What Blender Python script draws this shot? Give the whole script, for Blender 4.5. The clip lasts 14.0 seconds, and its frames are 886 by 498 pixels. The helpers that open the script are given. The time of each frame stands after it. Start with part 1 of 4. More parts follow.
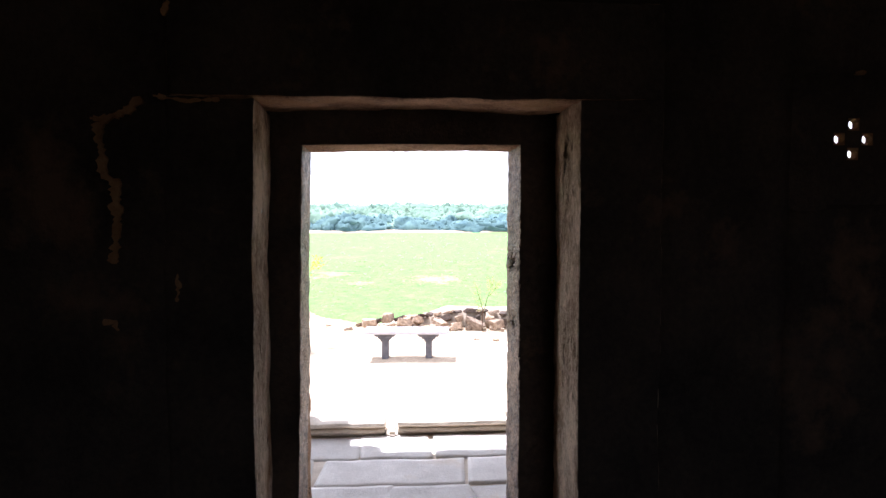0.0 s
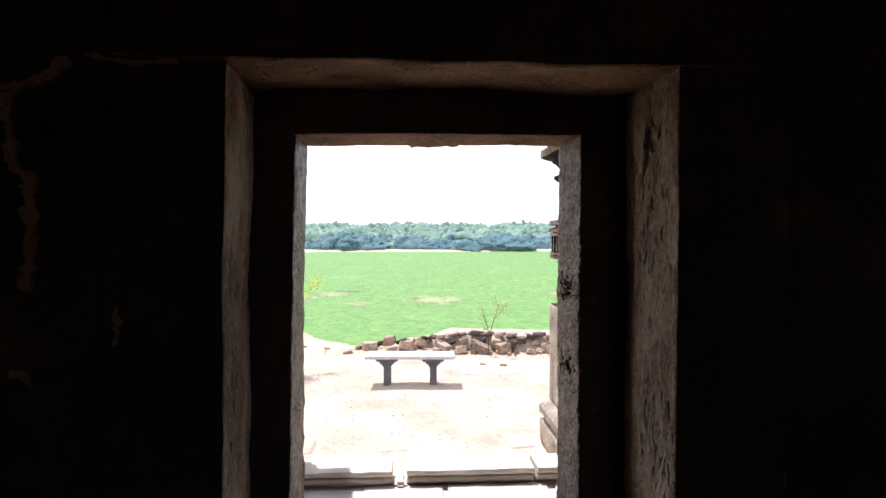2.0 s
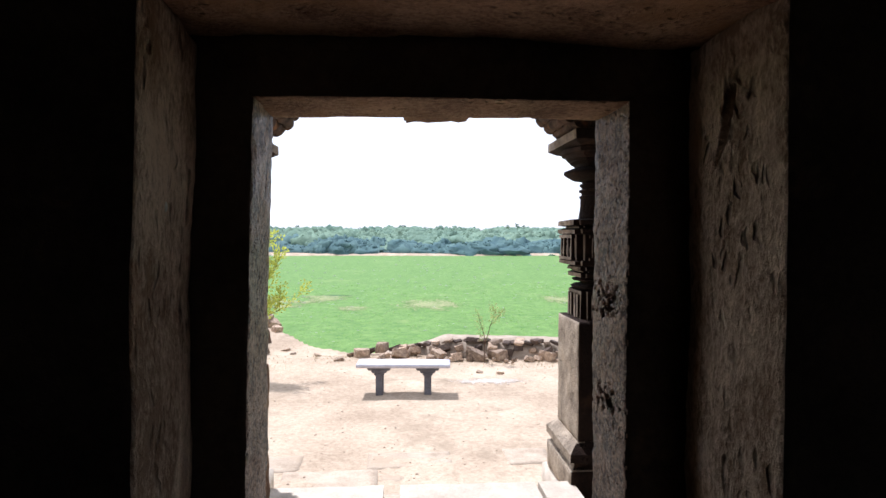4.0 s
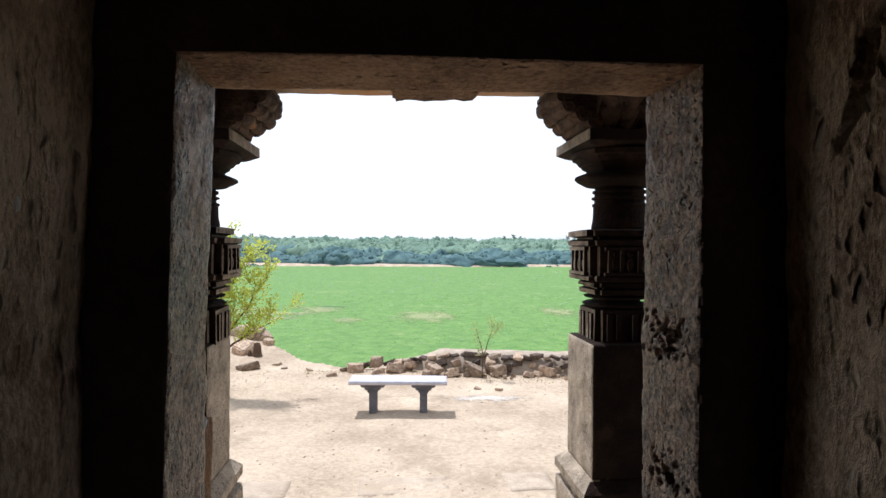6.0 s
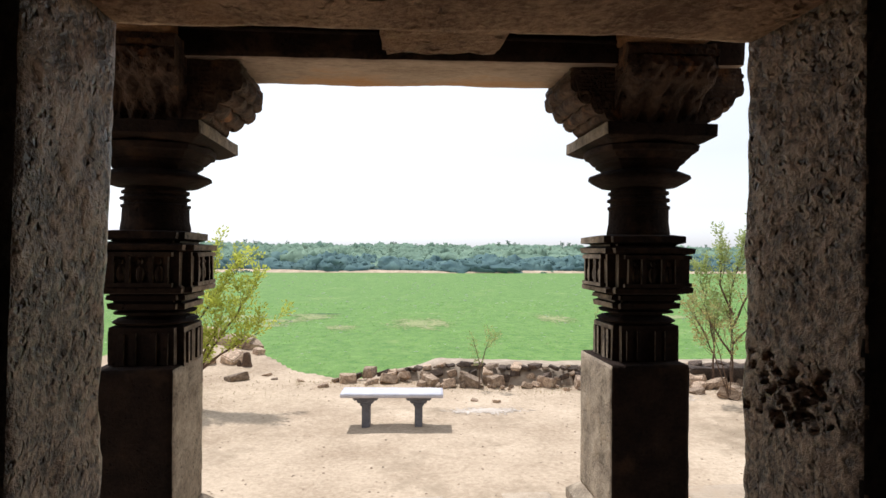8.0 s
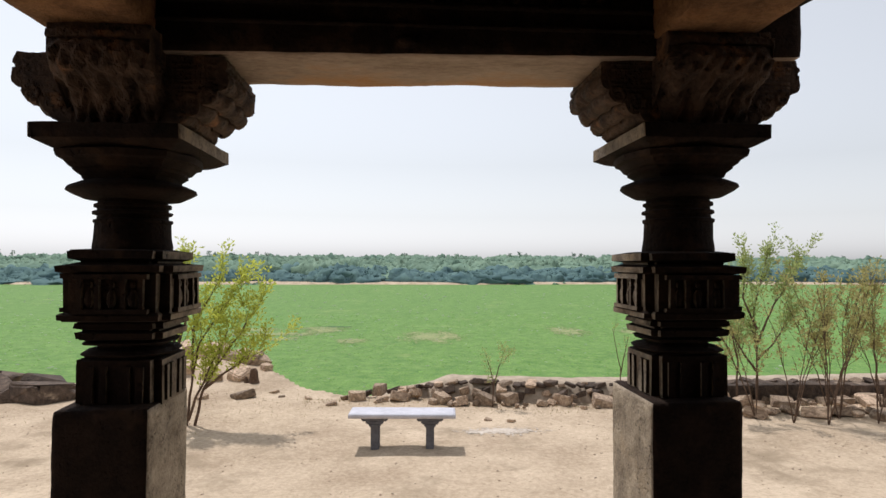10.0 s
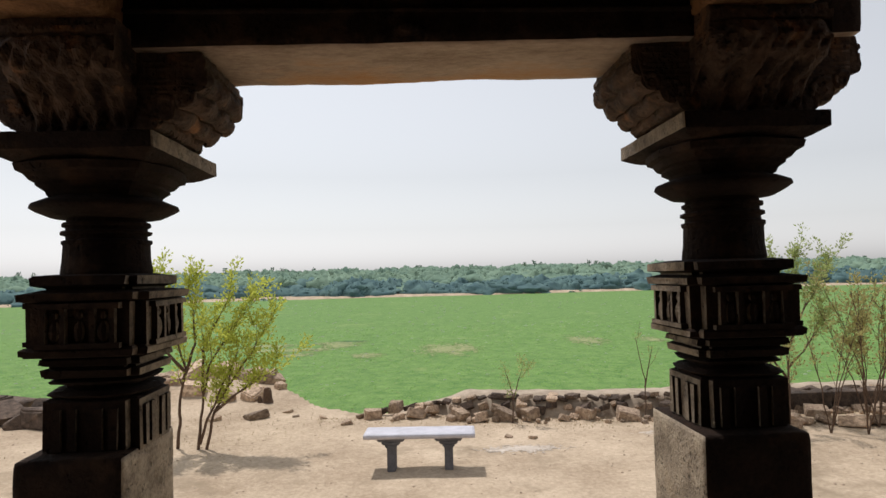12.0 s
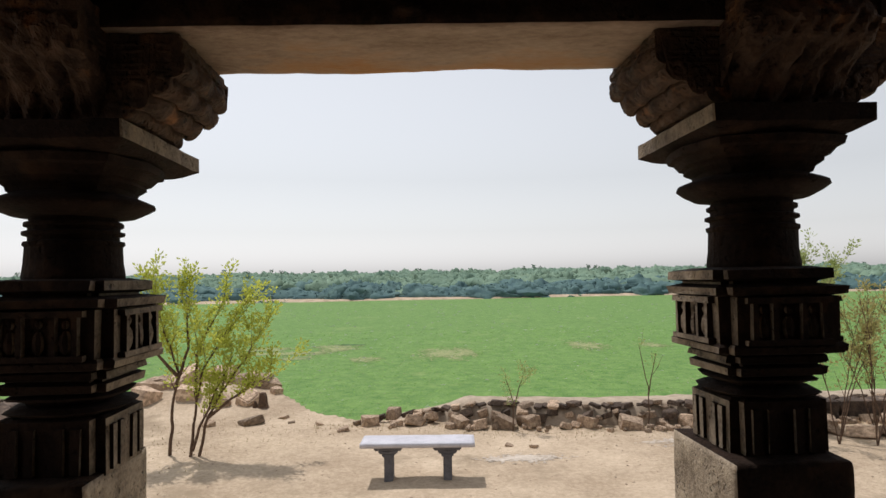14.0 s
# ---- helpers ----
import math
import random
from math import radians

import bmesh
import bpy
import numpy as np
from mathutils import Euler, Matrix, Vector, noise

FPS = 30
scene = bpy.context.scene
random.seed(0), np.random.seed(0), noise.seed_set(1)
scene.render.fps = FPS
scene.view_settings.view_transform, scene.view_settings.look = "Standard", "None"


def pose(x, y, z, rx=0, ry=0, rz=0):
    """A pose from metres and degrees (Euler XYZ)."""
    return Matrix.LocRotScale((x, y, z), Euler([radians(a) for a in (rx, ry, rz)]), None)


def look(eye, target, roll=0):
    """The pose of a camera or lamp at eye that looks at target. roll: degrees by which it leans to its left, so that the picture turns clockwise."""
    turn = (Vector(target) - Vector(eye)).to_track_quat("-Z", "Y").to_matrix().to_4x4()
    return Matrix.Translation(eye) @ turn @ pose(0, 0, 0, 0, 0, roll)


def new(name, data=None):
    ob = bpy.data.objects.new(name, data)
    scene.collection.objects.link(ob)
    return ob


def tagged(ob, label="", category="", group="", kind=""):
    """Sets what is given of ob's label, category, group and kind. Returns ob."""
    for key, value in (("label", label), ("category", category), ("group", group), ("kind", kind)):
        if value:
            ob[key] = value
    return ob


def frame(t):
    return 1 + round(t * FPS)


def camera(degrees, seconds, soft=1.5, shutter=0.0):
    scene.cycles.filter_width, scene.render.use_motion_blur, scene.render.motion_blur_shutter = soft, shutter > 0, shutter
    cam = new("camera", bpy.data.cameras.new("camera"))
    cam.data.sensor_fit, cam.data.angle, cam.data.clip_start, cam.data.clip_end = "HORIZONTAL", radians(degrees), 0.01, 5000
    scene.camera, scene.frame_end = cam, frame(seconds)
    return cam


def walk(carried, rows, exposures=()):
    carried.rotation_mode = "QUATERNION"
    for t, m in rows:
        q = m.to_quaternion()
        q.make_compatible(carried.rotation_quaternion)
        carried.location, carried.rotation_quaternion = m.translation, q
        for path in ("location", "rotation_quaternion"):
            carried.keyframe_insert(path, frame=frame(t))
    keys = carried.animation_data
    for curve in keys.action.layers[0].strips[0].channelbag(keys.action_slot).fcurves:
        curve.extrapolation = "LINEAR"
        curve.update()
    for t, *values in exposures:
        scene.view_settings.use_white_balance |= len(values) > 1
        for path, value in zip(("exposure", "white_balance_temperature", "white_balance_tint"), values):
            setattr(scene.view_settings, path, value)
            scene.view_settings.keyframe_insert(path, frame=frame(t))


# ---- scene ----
cam = camera(71.4, 14.0)
PATH = [
    (0, (0.023, 0.567, 1.655), (0.144, 2.559, 1.527), -0.1),
    (0.5, (0.006, 0.724, 1.648), (0.125, 2.717, 1.54), -0.1),
    (1, (-0.024, 0.876, 1.662), (0.1, 2.87, 1.564), -0.2),
    (1.5, (-0.044, 0.975, 1.65), (0.075, 2.97, 1.576), -0.0),
    (2, (-0.046, 1.09, 1.628), (0.078, 3.085, 1.563), 0.0),
    (4.5, (-0.046, 1.578, 1.609), (0.1, 3.572, 1.567), 0.2),
    (5, (-0.052, 1.662, 1.608), (0.088, 3.657, 1.577), 0.3),
    (5.5, (-0.045, 1.757, 1.607), (0.105, 3.751, 1.577), 0.3),
    (6, (-0.027, 1.854, 1.612), (0.129, 3.848, 1.595), 0.4),
    (6.5, (-0.009, 1.941, 1.616), (0.152, 3.934, 1.592), 0.5),
    (7, (-0.003, 2.025, 1.613), (0.171, 4.017, 1.598), 0.5),
    (7.5, (-0.017, 2.107, 1.614), (0.167, 4.099, 1.609), 0.5),
    (8, (-0.022, 2.194, 1.618), (0.152, 4.186, 1.621), 0.4),
    (10.5, (0.002, 2.601, 1.654), (0.126, 4.596, 1.715), -0.2),
    (11, (0.008, 2.679, 1.653), (0.118, 4.674, 1.733), -0.8),
    (11.5, (0.015, 2.752, 1.66), (0.116, 4.748, 1.738), -1.0),
    (12, (0.021, 2.814, 1.67), (0.114, 4.81, 1.745), -1.4),
    (12.5, (0.032, 2.874, 1.674), (0.117, 4.871, 1.746), -1.3),
    (13, (0.03, 2.931, 1.671), (0.118, 4.927, 1.751), -1.2),
    (13.5, (0.021, 2.98, 1.681), (0.114, 4.976, 1.762), -1.1),
    (14, (0.022, 3.016, 1.682), (0.117, 5.012, 1.768), -1.0),
]
EXPOSURES = [(0, 1.75, 5600, 20), (0.5, 1.5, 5600, 20), (1.0, 1.28, 5600, 20), (1.5, 1.1, 5600, 20), (2.0, 0.98, 5600, 20), (4.5, 0.53, 5600, 15), (5.5, 0.45, 5600, 13), (7.5, 0.33, 5850, 11), (8.2, 0.22, 6000, 12), (10.3, -0.14, 6150, 12), (11.0, -0.2, 6250, 12), (14.0, -0.24, 6250, 12)]
walk(cam, [(t, look(eye, target, roll)) for t, eye, target, roll in PATH], EXPOSURES)

# ---- light and exposure ----
SUN = Vector((0.23, -0.42, -1.0)).normalized()
sun = new("sun", bpy.data.lights.new("sun", "SUN"))
sun.data.energy, sun.data.angle, sun.data.color = 3.35, radians(0.6), (1.0, 0.96, 0.91)
sun.matrix_world = SUN.to_track_quat("-Z", "Y").to_matrix().to_4x4()
world = bpy.data.worlds.new("sky")
scene.world = world
world.use_nodes = True
sky = world.node_tree.nodes.new("ShaderNodeTexSky")
sky.sky_type, sky.sun_disc = "NISHITA", False
sky.sun_elevation = math.asin(-SUN.z)
sky.sun_rotation = math.atan2(-SUN.x, -SUN.y)
sky.air_density, sky.dust_density, sky.ozone_density = 1.6, 0.8, 1.0
backdrop = world.node_tree.nodes["Background"]
backdrop.inputs["Strength"].default_value = 0.136
haze = world.node_tree.nodes.new("ShaderNodeHueSaturation")
haze.inputs["Saturation"].default_value = 0.14
world.node_tree.links.new(sky.outputs[0], haze.inputs["Color"])
world.node_tree.links.new(haze.outputs[0], backdrop.inputs["Color"])

# ---- materials ----
def material(name, dark, light, scale=6.0, rough=0.9, bump=0.4, grain=60.0, pits=0.0, stain=None, stain_scale=1.5,
             stain_at=0.6, stretch=(1, 1, 1), per_piece=0.0, metallic=0.0, fine_share=0.35, pit_from=0.45, relief=0.02, spread=0.14, gloss=0.3):
    """Two colours mixed by noise at two scales, with grain relief, optional pits and stains."""
    m = bpy.data.materials.new(name)
    m.use_nodes = True
    nt = m.node_tree
    N, L = nt.nodes, nt.links
    bsdf = N["Principled BSDF"]
    bsdf.inputs["Roughness"].default_value = rough
    bsdf.inputs["Metallic"].default_value = metallic
    bsdf.inputs["Specular IOR Level"].default_value = gloss
    co = N.new("ShaderNodeTexCoord")
    mp = N.new("ShaderNodeMapping")
    mp.inputs["Scale"].default_value = stretch
    L.new(co.outputs["Object"], mp.inputs["Vector"])

    def tex(s, detail=6.0, r=0.6):
        n = N.new("ShaderNodeTexNoise")
        n.inputs["Scale"].default_value, n.inputs["Detail"].default_value = s, detail
        n.inputs["Roughness"].default_value = r
        L.new(mp.outputs[0], n.inputs["Vector"])
        return n.outputs["Fac"]

    def math_node(op, a, b=0.0):
        n = N.new("ShaderNodeMath")
        n.operation = op
        for i, v in enumerate((a, b)):
            if isinstance(v, (int, float)):
                n.inputs[i].default_value = v
            else:
                L.new(v, n.inputs[i])
        return n.outputs[0]

    def mix(fac, a, b):
        n = N.new("ShaderNodeMix")
        n.data_type = "RGBA"
        if isinstance(fac, (int, float)):
            n.inputs["Factor"].default_value = fac
        else:
            L.new(fac, n.inputs["Factor"])
        for k, v in (("A", a), ("B", b)):
            i = [s for s in n.inputs if s.name == k and s.type == "RGBA"][0]
            if isinstance(v, tuple):
                i.default_value = (*v, 1.0)
            else:
                L.new(v, i)
        return [s for s in n.outputs if s.type == "RGBA"][0]

    def ramp(v, lo, hi):
        n = N.new("ShaderNodeMapRange")
        n.inputs["From Min"].default_value, n.inputs["From Max"].default_value = lo, hi
        L.new(v, n.inputs["Value"])
        return n.outputs["Result"]

    big, fine = tex(scale), tex(grain, 4.0, 0.7)
    colour = mix(ramp(math_node("ADD", math_node("MULTIPLY", big, 1 - fine_share), math_node("MULTIPLY", fine, fine_share)), 0.5 - spread, 0.5 + spread), dark, light)
    if stain:
        colour = mix(ramp(tex(stain_scale, 7.0, 0.65), stain_at, stain_at + 0.12), colour, stain)
    if per_piece:
        info = N.new("ShaderNodeObjectInfo")
        hsv = N.new("ShaderNodeHueSaturation")
        L.new(math_node("ADD", math_node("MULTIPLY", info.outputs["Random"], per_piece), 1.0 - per_piece / 2), hsv.inputs["Value"])
        L.new(colour, hsv.inputs["Color"])
        colour = hsv.outputs["Color"]
    height = math_node("ADD", math_node("MULTIPLY", big, 0.5), math_node("MULTIPLY", fine, 0.5))
    if pits:
        v = N.new("ShaderNodeTexVoronoi")
        v.inputs["Scale"].default_value = pits
        wobble = N.new("ShaderNodeTexNoise")
        wobble.inputs["Scale"].default_value = pits * 0.9
        L.new(mp.outputs[0], wobble.inputs["Vector"])
        shift = N.new("ShaderNodeVectorMath")
        shift.operation = "MULTIPLY_ADD"
        shift.inputs[1].default_value = (1.6 / pits,) * 3
        L.new(wobble.outputs["Color"], shift.inputs[0])
        L.new(mp.outputs[0], shift.inputs[2])
        L.new(shift.outputs[0], v.inputs["Vector"])
        gate = ramp(tex(pits * 0.25, 3.0), pit_from, pit_from + 0.17)
        hole = math_node("MULTIPLY", ramp(v.outputs["Distance"], 0.38, 0.12), gate)
        height = math_node("SUBTRACT", height, math_node("MULTIPLY", hole, 0.9))
        colour = mix(math_node("MULTIPLY", hole, 0.75), colour, tuple(c * 0.3 for c in dark))
    L.new(colour, bsdf.inputs["Base Color"])
    b = N.new("ShaderNodeBump")
    b.inputs["Strength"].default_value, b.inputs["Distance"].default_value = bump, relief
    L.new(height, b.inputs["Height"])
    L.new(b.outputs[0], bsdf.inputs["Normal"])
    return m


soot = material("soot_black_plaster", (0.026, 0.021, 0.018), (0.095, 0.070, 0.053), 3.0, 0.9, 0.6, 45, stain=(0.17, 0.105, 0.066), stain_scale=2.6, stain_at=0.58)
chip_tan = material("bare_tan_plaster", (0.30, 0.15, 0.065), (0.50, 0.30, 0.15), 14.0, 0.95, 0.6, 80)
jamb_grey = material("pitted_brown_stone", (0.27, 0.18, 0.115), (0.74, 0.585, 0.43), 6.0, 0.92, 1.0, 85, pits=26.0, spread=0.080, fine_share=0.42, pit_from=0.45, relief=0.04, stain=(0.34, 0.195, 0.095), stain_scale=2.4, stain_at=0.56, stretch=(1, 1, 0.6))
jamb_inner = material("hammered_brown_stone", (0.088, 0.047, 0.027), (0.52, 0.335, 0.215), 14.0, 0.42, 0.9, 85, pits=80.0, fine_share=0.6, pit_from=0.46, relief=0.03, spread=0.075, stain=(0.40, 0.28, 0.18), stain_scale=2.6, stain_at=0.57, gloss=0.6)
lintel_stone = material("rust_brown_lintel_stone", (0.20, 0.10, 0.052), (0.56, 0.34, 0.195), 6.0, 0.9, 0.9, 95, pits=40.0, pit_from=0.5, fine_share=0.5, spread=0.10, relief=0.025, stain=(0.40, 0.215, 0.095), stain_scale=2.6, stain_at=0.54)
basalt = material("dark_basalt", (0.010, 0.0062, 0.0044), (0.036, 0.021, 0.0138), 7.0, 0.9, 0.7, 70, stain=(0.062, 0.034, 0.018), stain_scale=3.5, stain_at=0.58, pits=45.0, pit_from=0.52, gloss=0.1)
# pale copy of the pillar stone for sides that catch the light
pillar_stone = material("lit_pillar_stone", (0.085, 0.062, 0.043), (0.34, 0.265, 0.185), 12.0, 0.9, 0.9, 80, stain=(0.33, 0.25, 0.165), stain_scale=5.0, stain_at=0.56, pits=55.0, pit_from=0.48)
granite = material("weathered_block_stone", (0.17, 0.13, 0.09), (0.54, 0.435, 0.315), 9.0, 0.85, 0.8, 75, pits=60.0, pit_from=0.46, stain=(0.34, 0.25, 0.15), stain_scale=3.0, stain_at=0.60)
beam_stone = material("pale_beam_stone", (0.21, 0.145, 0.10), (0.47, 0.36, 0.27), 4.0, 0.9, 0.5, 50, stain=(0.38, 0.20, 0.085), stain_scale=2.0, stain_at=0.5, stretch=(0.5, 1, 1))
carved_stone = material("carved_brown_stone", (0.022, 0.0135, 0.0095), (0.115, 0.068, 0.042), 9.0, 0.9, 0.8, 60, stain=(0.27, 0.125, 0.05), stain_scale=5.0, stain_at=0.58, pits=50.0, pit_from=0.5)
orange_stone = material("rust_orange_beam_stone", (0.13, 0.062, 0.026), (0.40, 0.205, 0.088), 6.0, 0.92, 1.0, 60, relief=0.04, stain=(0.30, 0.135, 0.045), stain_scale=2.5, stain_at=0.5)
flag = material("grey_flagstone", (0.54, 0.50, 0.44), (0.72, 0.67, 0.60), 5.0, 0.85, 0.5, 60, stain=(0.60, 0.51, 0.39), stain_scale=2.0, stain_at=0.55, per_piece=0.2)
sill_stone = material("cream_sill_stone", (0.50, 0.42, 0.32), (0.70, 0.61, 0.49), 6.0, 0.85, 0.5, 60, per_piece=0.15)
sand = material("dry_sandy_ground", (0.34, 0.25, 0.165), (0.62, 0.49, 0.35), 0.9, 0.97, 1.0, 18, fine_share=0.45, relief=0.04, stain=(0.31, 0.235, 0.155), stain_scale=0.8, stain_at=0.55)
paving = material("sandy_paving_stone", (0.34, 0.26, 0.18), (0.56, 0.455, 0.34), 4.0, 0.95, 0.6, 40, stain=(0.42, 0.32, 0.22), stain_scale=2.0, stain_at=0.5, per_piece=0.15)
pebble = material("pebble", (0.30, 0.215, 0.145), (0.60, 0.48, 0.36), 9.0, 0.9, 0.3, 50)
rubble_dark = material("dark_basalt_rubble", (0.035, 0.024, 0.018), (0.15, 0.105, 0.076), 7.0, 0.9, 0.8, 40, stain=(0.36, 0.27, 0.185), stain_scale=3.0, stain_at=0.60, per_piece=0.6)
rubble = material("brown_basalt_rubble", (0.15, 0.096, 0.063), (0.60, 0.445, 0.31), 7.0, 0.9, 0.8, 40, stain=(0.55, 0.43, 0.31), stain_scale=3.5, stain_at=0.56, per_piece=0.9)
bank = material("dusty_wall_top", (0.29, 0.225, 0.16), (0.50, 0.40, 0.30), 4.0, 0.95, 0.9, 30, stain=(0.20, 0.15, 0.11), stain_scale=3.0, stain_at=0.62)
bench_top = material("pale_blue_grey_slab", (0.44, 0.43, 0.46), (0.62, 0.60, 0.64), 5.0, 0.6, 0.3, 60)
bench_leg = material("blue_grey_bench_stone", (0.085, 0.083, 0.092), (0.18, 0.175, 0.185), 7.0, 0.8, 0.4, 60)
bark = material("thin_brown_bark", (0.06, 0.036, 0.024), (0.17, 0.108, 0.07), 20.0, 0.9, 0.5, 90)
leaf = material("yellow_green_leaf", (0.28, 0.32, 0.05), (0.50, 0.52, 0.12), 3.0, 0.55, 0.1, 30)
leaf_dark = material("olive_leaf", (0.27, 0.32, 0.12), (0.46, 0.50, 0.25), 3.0, 0.6, 0.1, 30)
leaf_rust = material("dry_rust_leaf", (0.26, 0.23, 0.09), (0.42, 0.38, 0.17), 3.0, 0.7, 0.1, 30)
field_green = material("green_weed_mat", (0.058, 0.150, 0.026), (0.202, 0.325, 0.082), 2.6, 0.9, 0.9, 26.0, fine_share=0.6, spread=0.12, stain=(0.24, 0.32, 0.10), stain_scale=0.3, stain_at=0.60)
patch_straw = material("straw_patch", (0.15, 0.22, 0.07), (0.37, 0.36, 0.175), 2.5, 0.95, 0.6, 14, fine_share=0.6)
clump_green = material("weed_leaf", (0.095, 0.22, 0.030), (0.255, 0.43, 0.105), 2.5, 0.8, 0.2, 9.0, fine_share=0.5)
tuft_green = material("weed_tuft", (0.05, 0.12, 0.03), (0.10, 0.19, 0.05), 0.6, 0.8, 0.1, 12)
# paler scrub: distance haze is put into this leaf colour
scrub_pale = material("hazy_scrub_leaf", (0.125, 0.205, 0.155), (0.215, 0.30, 0.205), 0.10, 0.95, 0.2, 1.2)
fleck = material("dry_weed_tip", (0.34, 0.36, 0.16), (0.56, 0.55, 0.36), 5.0, 0.9, 0.1, 30)
dust = material("pale_dust", (0.42, 0.345, 0.27), (0.62, 0.54, 0.45), 4.0, 0.97, 0.6, 25, fine_share=0.5)
straw = material("dry_straw", (0.34, 0.27, 0.14), (0.52, 0.43, 0.25), 5.0, 0.9, 0.1, 30)
white_bit = material("white_speck", (0.6, 0.6, 0.55), (0.8, 0.8, 0.75), 8.0, 0.8, 0.1, 30)
# the blue of distance haze is mixed into the shore scrub
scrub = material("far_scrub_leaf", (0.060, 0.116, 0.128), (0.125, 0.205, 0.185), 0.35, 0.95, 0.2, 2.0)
# thin leaves let light through
for green, glow in ((leaf, (0.62, 0.66, 0.12)), (leaf_dark, (0.42, 0.48, 0.16)), (leaf_rust, (0.5, 0.46, 0.18))):
    nodes, links = green.node_tree.nodes, green.node_tree.links
    thin = nodes.new("ShaderNodeBsdfTranslucent")
    thin.inputs["Color"].default_value = (*glow, 1)
    both = nodes.new("ShaderNodeMixShader")
    both.inputs[0].default_value = 0.5
    links.new(nodes["Principled BSDF"].outputs[0], both.inputs[1])
    links.new(thin.outputs[0], both.inputs[2])
    links.new(both.outputs[0], nodes["Material Output"].inputs["Surface"])

# ---- mesh helpers ----
def mesh_of(name, verts, faces, mat, smooth=False):
    me = bpy.data.meshes.new(name)
    me.from_pydata([tuple(v) for v in verts], [], [tuple(f) for f in faces])
    me.materials.append(mat)
    if smooth:
        me.polygons.foreach_set("use_smooth", [True] * len(me.polygons))
    me.update()
    return me


def thing(name, verts, faces, mat, parent=None, smooth=False, label=""):
    ob = new(name, mesh_of(name, verts, faces, mat, smooth))
    ob.parent = parent
    if label:
        tagged(ob, label)
    return ob


def part(name, bm, mat, parent, label="", smooth=False):
    bmesh.ops.recalc_face_normals(bm, faces=bm.faces)
    me = bpy.data.meshes.new(name)
    bm.to_mesh(me)
    bm.free()
    me.materials.append(mat)
    if smooth:
        me.polygons.foreach_set("use_smooth", [True] * len(me.polygons))
    ob = new(name, me)
    ob.parent = parent
    if label:
        tagged(ob, label)
    return ob


def rough_block(lo, hi, step=0.02, amp=0.004, freq=9.0, radius=0.012, warp=None, carve=None):
    """A stone block from corner to corner, worn round at its edges and uneven; warp moves points, carve gives a depth to cut in."""
    lo, hi = Vector(lo), Vector(hi)
    size = hi - lo
    n = [max(1, int(math.ceil(size[a] / step))) for a in range(3)]
    index, verts, faces = {}, [], []
    r = min(radius, min(size) * 0.45)

    def vert(i, j, k):
        key = (i, j, k)
        if key not in index:
            p = Vector((lo.x + size.x * i / n[0], lo.y + size.y * j / n[1], lo.z + size.z * k / n[2]))
            q = Vector([min(max(p[a], lo[a] + r), hi[a] - r) for a in range(3)])
            out = (p - q).normalized()
            h = amp * (noise.noise(p * freq) + 0.5 * noise.noise(p * freq * 3.1))
            h += amp * 1.5 * noise.noise(p * freq * 0.25)
            if carve:
                h -= carve(p, out)
            p = q + out * (r + h)
            index[key] = len(verts)
            verts.append(warp(p) if warp else p)
        return index[key]

    for a in range(3):
        b, c = (a + 1) % 3, (a + 2) % 3
        for side in (0, n[a]):
            for u in range(n[b]):
                for w in range(n[c]):
                    quad = []
                    for du, dw in ((0, 0), (1, 0), (1, 1), (0, 1)):
                        ijk = [0, 0, 0]
                        ijk[a], ijk[b], ijk[c] = side, u + du, w + dw
                        quad.append(vert(*ijk))
                    faces.append(quad if side else quad[::-1])
    return verts, faces


def box(bm, lo, hi, bevel=0.0):
    m = Matrix.LocRotScale((Vector(lo) + Vector(hi)) / 2, None, Vector(hi) - Vector(lo))
    got = bmesh.ops.create_cube(bm, size=1.0, matrix=m)
    if bevel:
        edges = {e for v in got["verts"] for e in v.link_edges}
        bmesh.ops.bevel(bm, geom=list(edges), offset=bevel, segments=2, affect="EDGES", clamp_overlap=True)


def lathe(bm, profile, segments=32, centre=(0, 0, 0), square=0.0):
    """Turn (radius, z) pairs about the upright axis; closed at both ends."""
    rings = []
    for r, z in profile:
        ring = []
        for s in range(segments):
            a = 2 * math.pi * (s + 0.5) / segments
            k = 1.0
            if square:
                k = 1.0 + square * (1.0 / max(abs(math.cos(a)), abs(math.sin(a))) - 1.0)
            ring.append(bm.verts.new((centre[0] + r * k * math.cos(a), centre[1] + r * k * math.sin(a), centre[2] + z)))
        rings.append(ring)
    for a, b in zip(rings, rings[1:]):
        for s in range(segments):
            bm.faces.new((a[s], a[(s + 1) % segments], b[(s + 1) % segments], b[s]))
    bm.faces.new(rings[0][::-1])
    bm.faces.new(rings[-1])


def stepped_prism(bm, rows, notch=0.22):
    """A square shaft whose corners are stepped back; rows of (half width, z)."""
    rings = []
    for h, z in rows:
        a, b = h, h * (1 - notch)
        plan = [(b, -a), (b, -b), (a, -b), (a, b), (b, b), (b, a), (-b, a), (-b, b), (-a, b), (-a, -b), (-b, -b), (-b, -a)]
        rings.append([bm.verts.new((x, y, z)) for x, y in plan])
    for a, b in zip(rings, rings[1:]):
        for s in range(12):
            bm.faces.new((a[s], a[(s + 1) % 12], b[(s + 1) % 12], b[s]))
    bm.faces.new(rings[0][::-1])
    bm.faces.new(rings[-1])


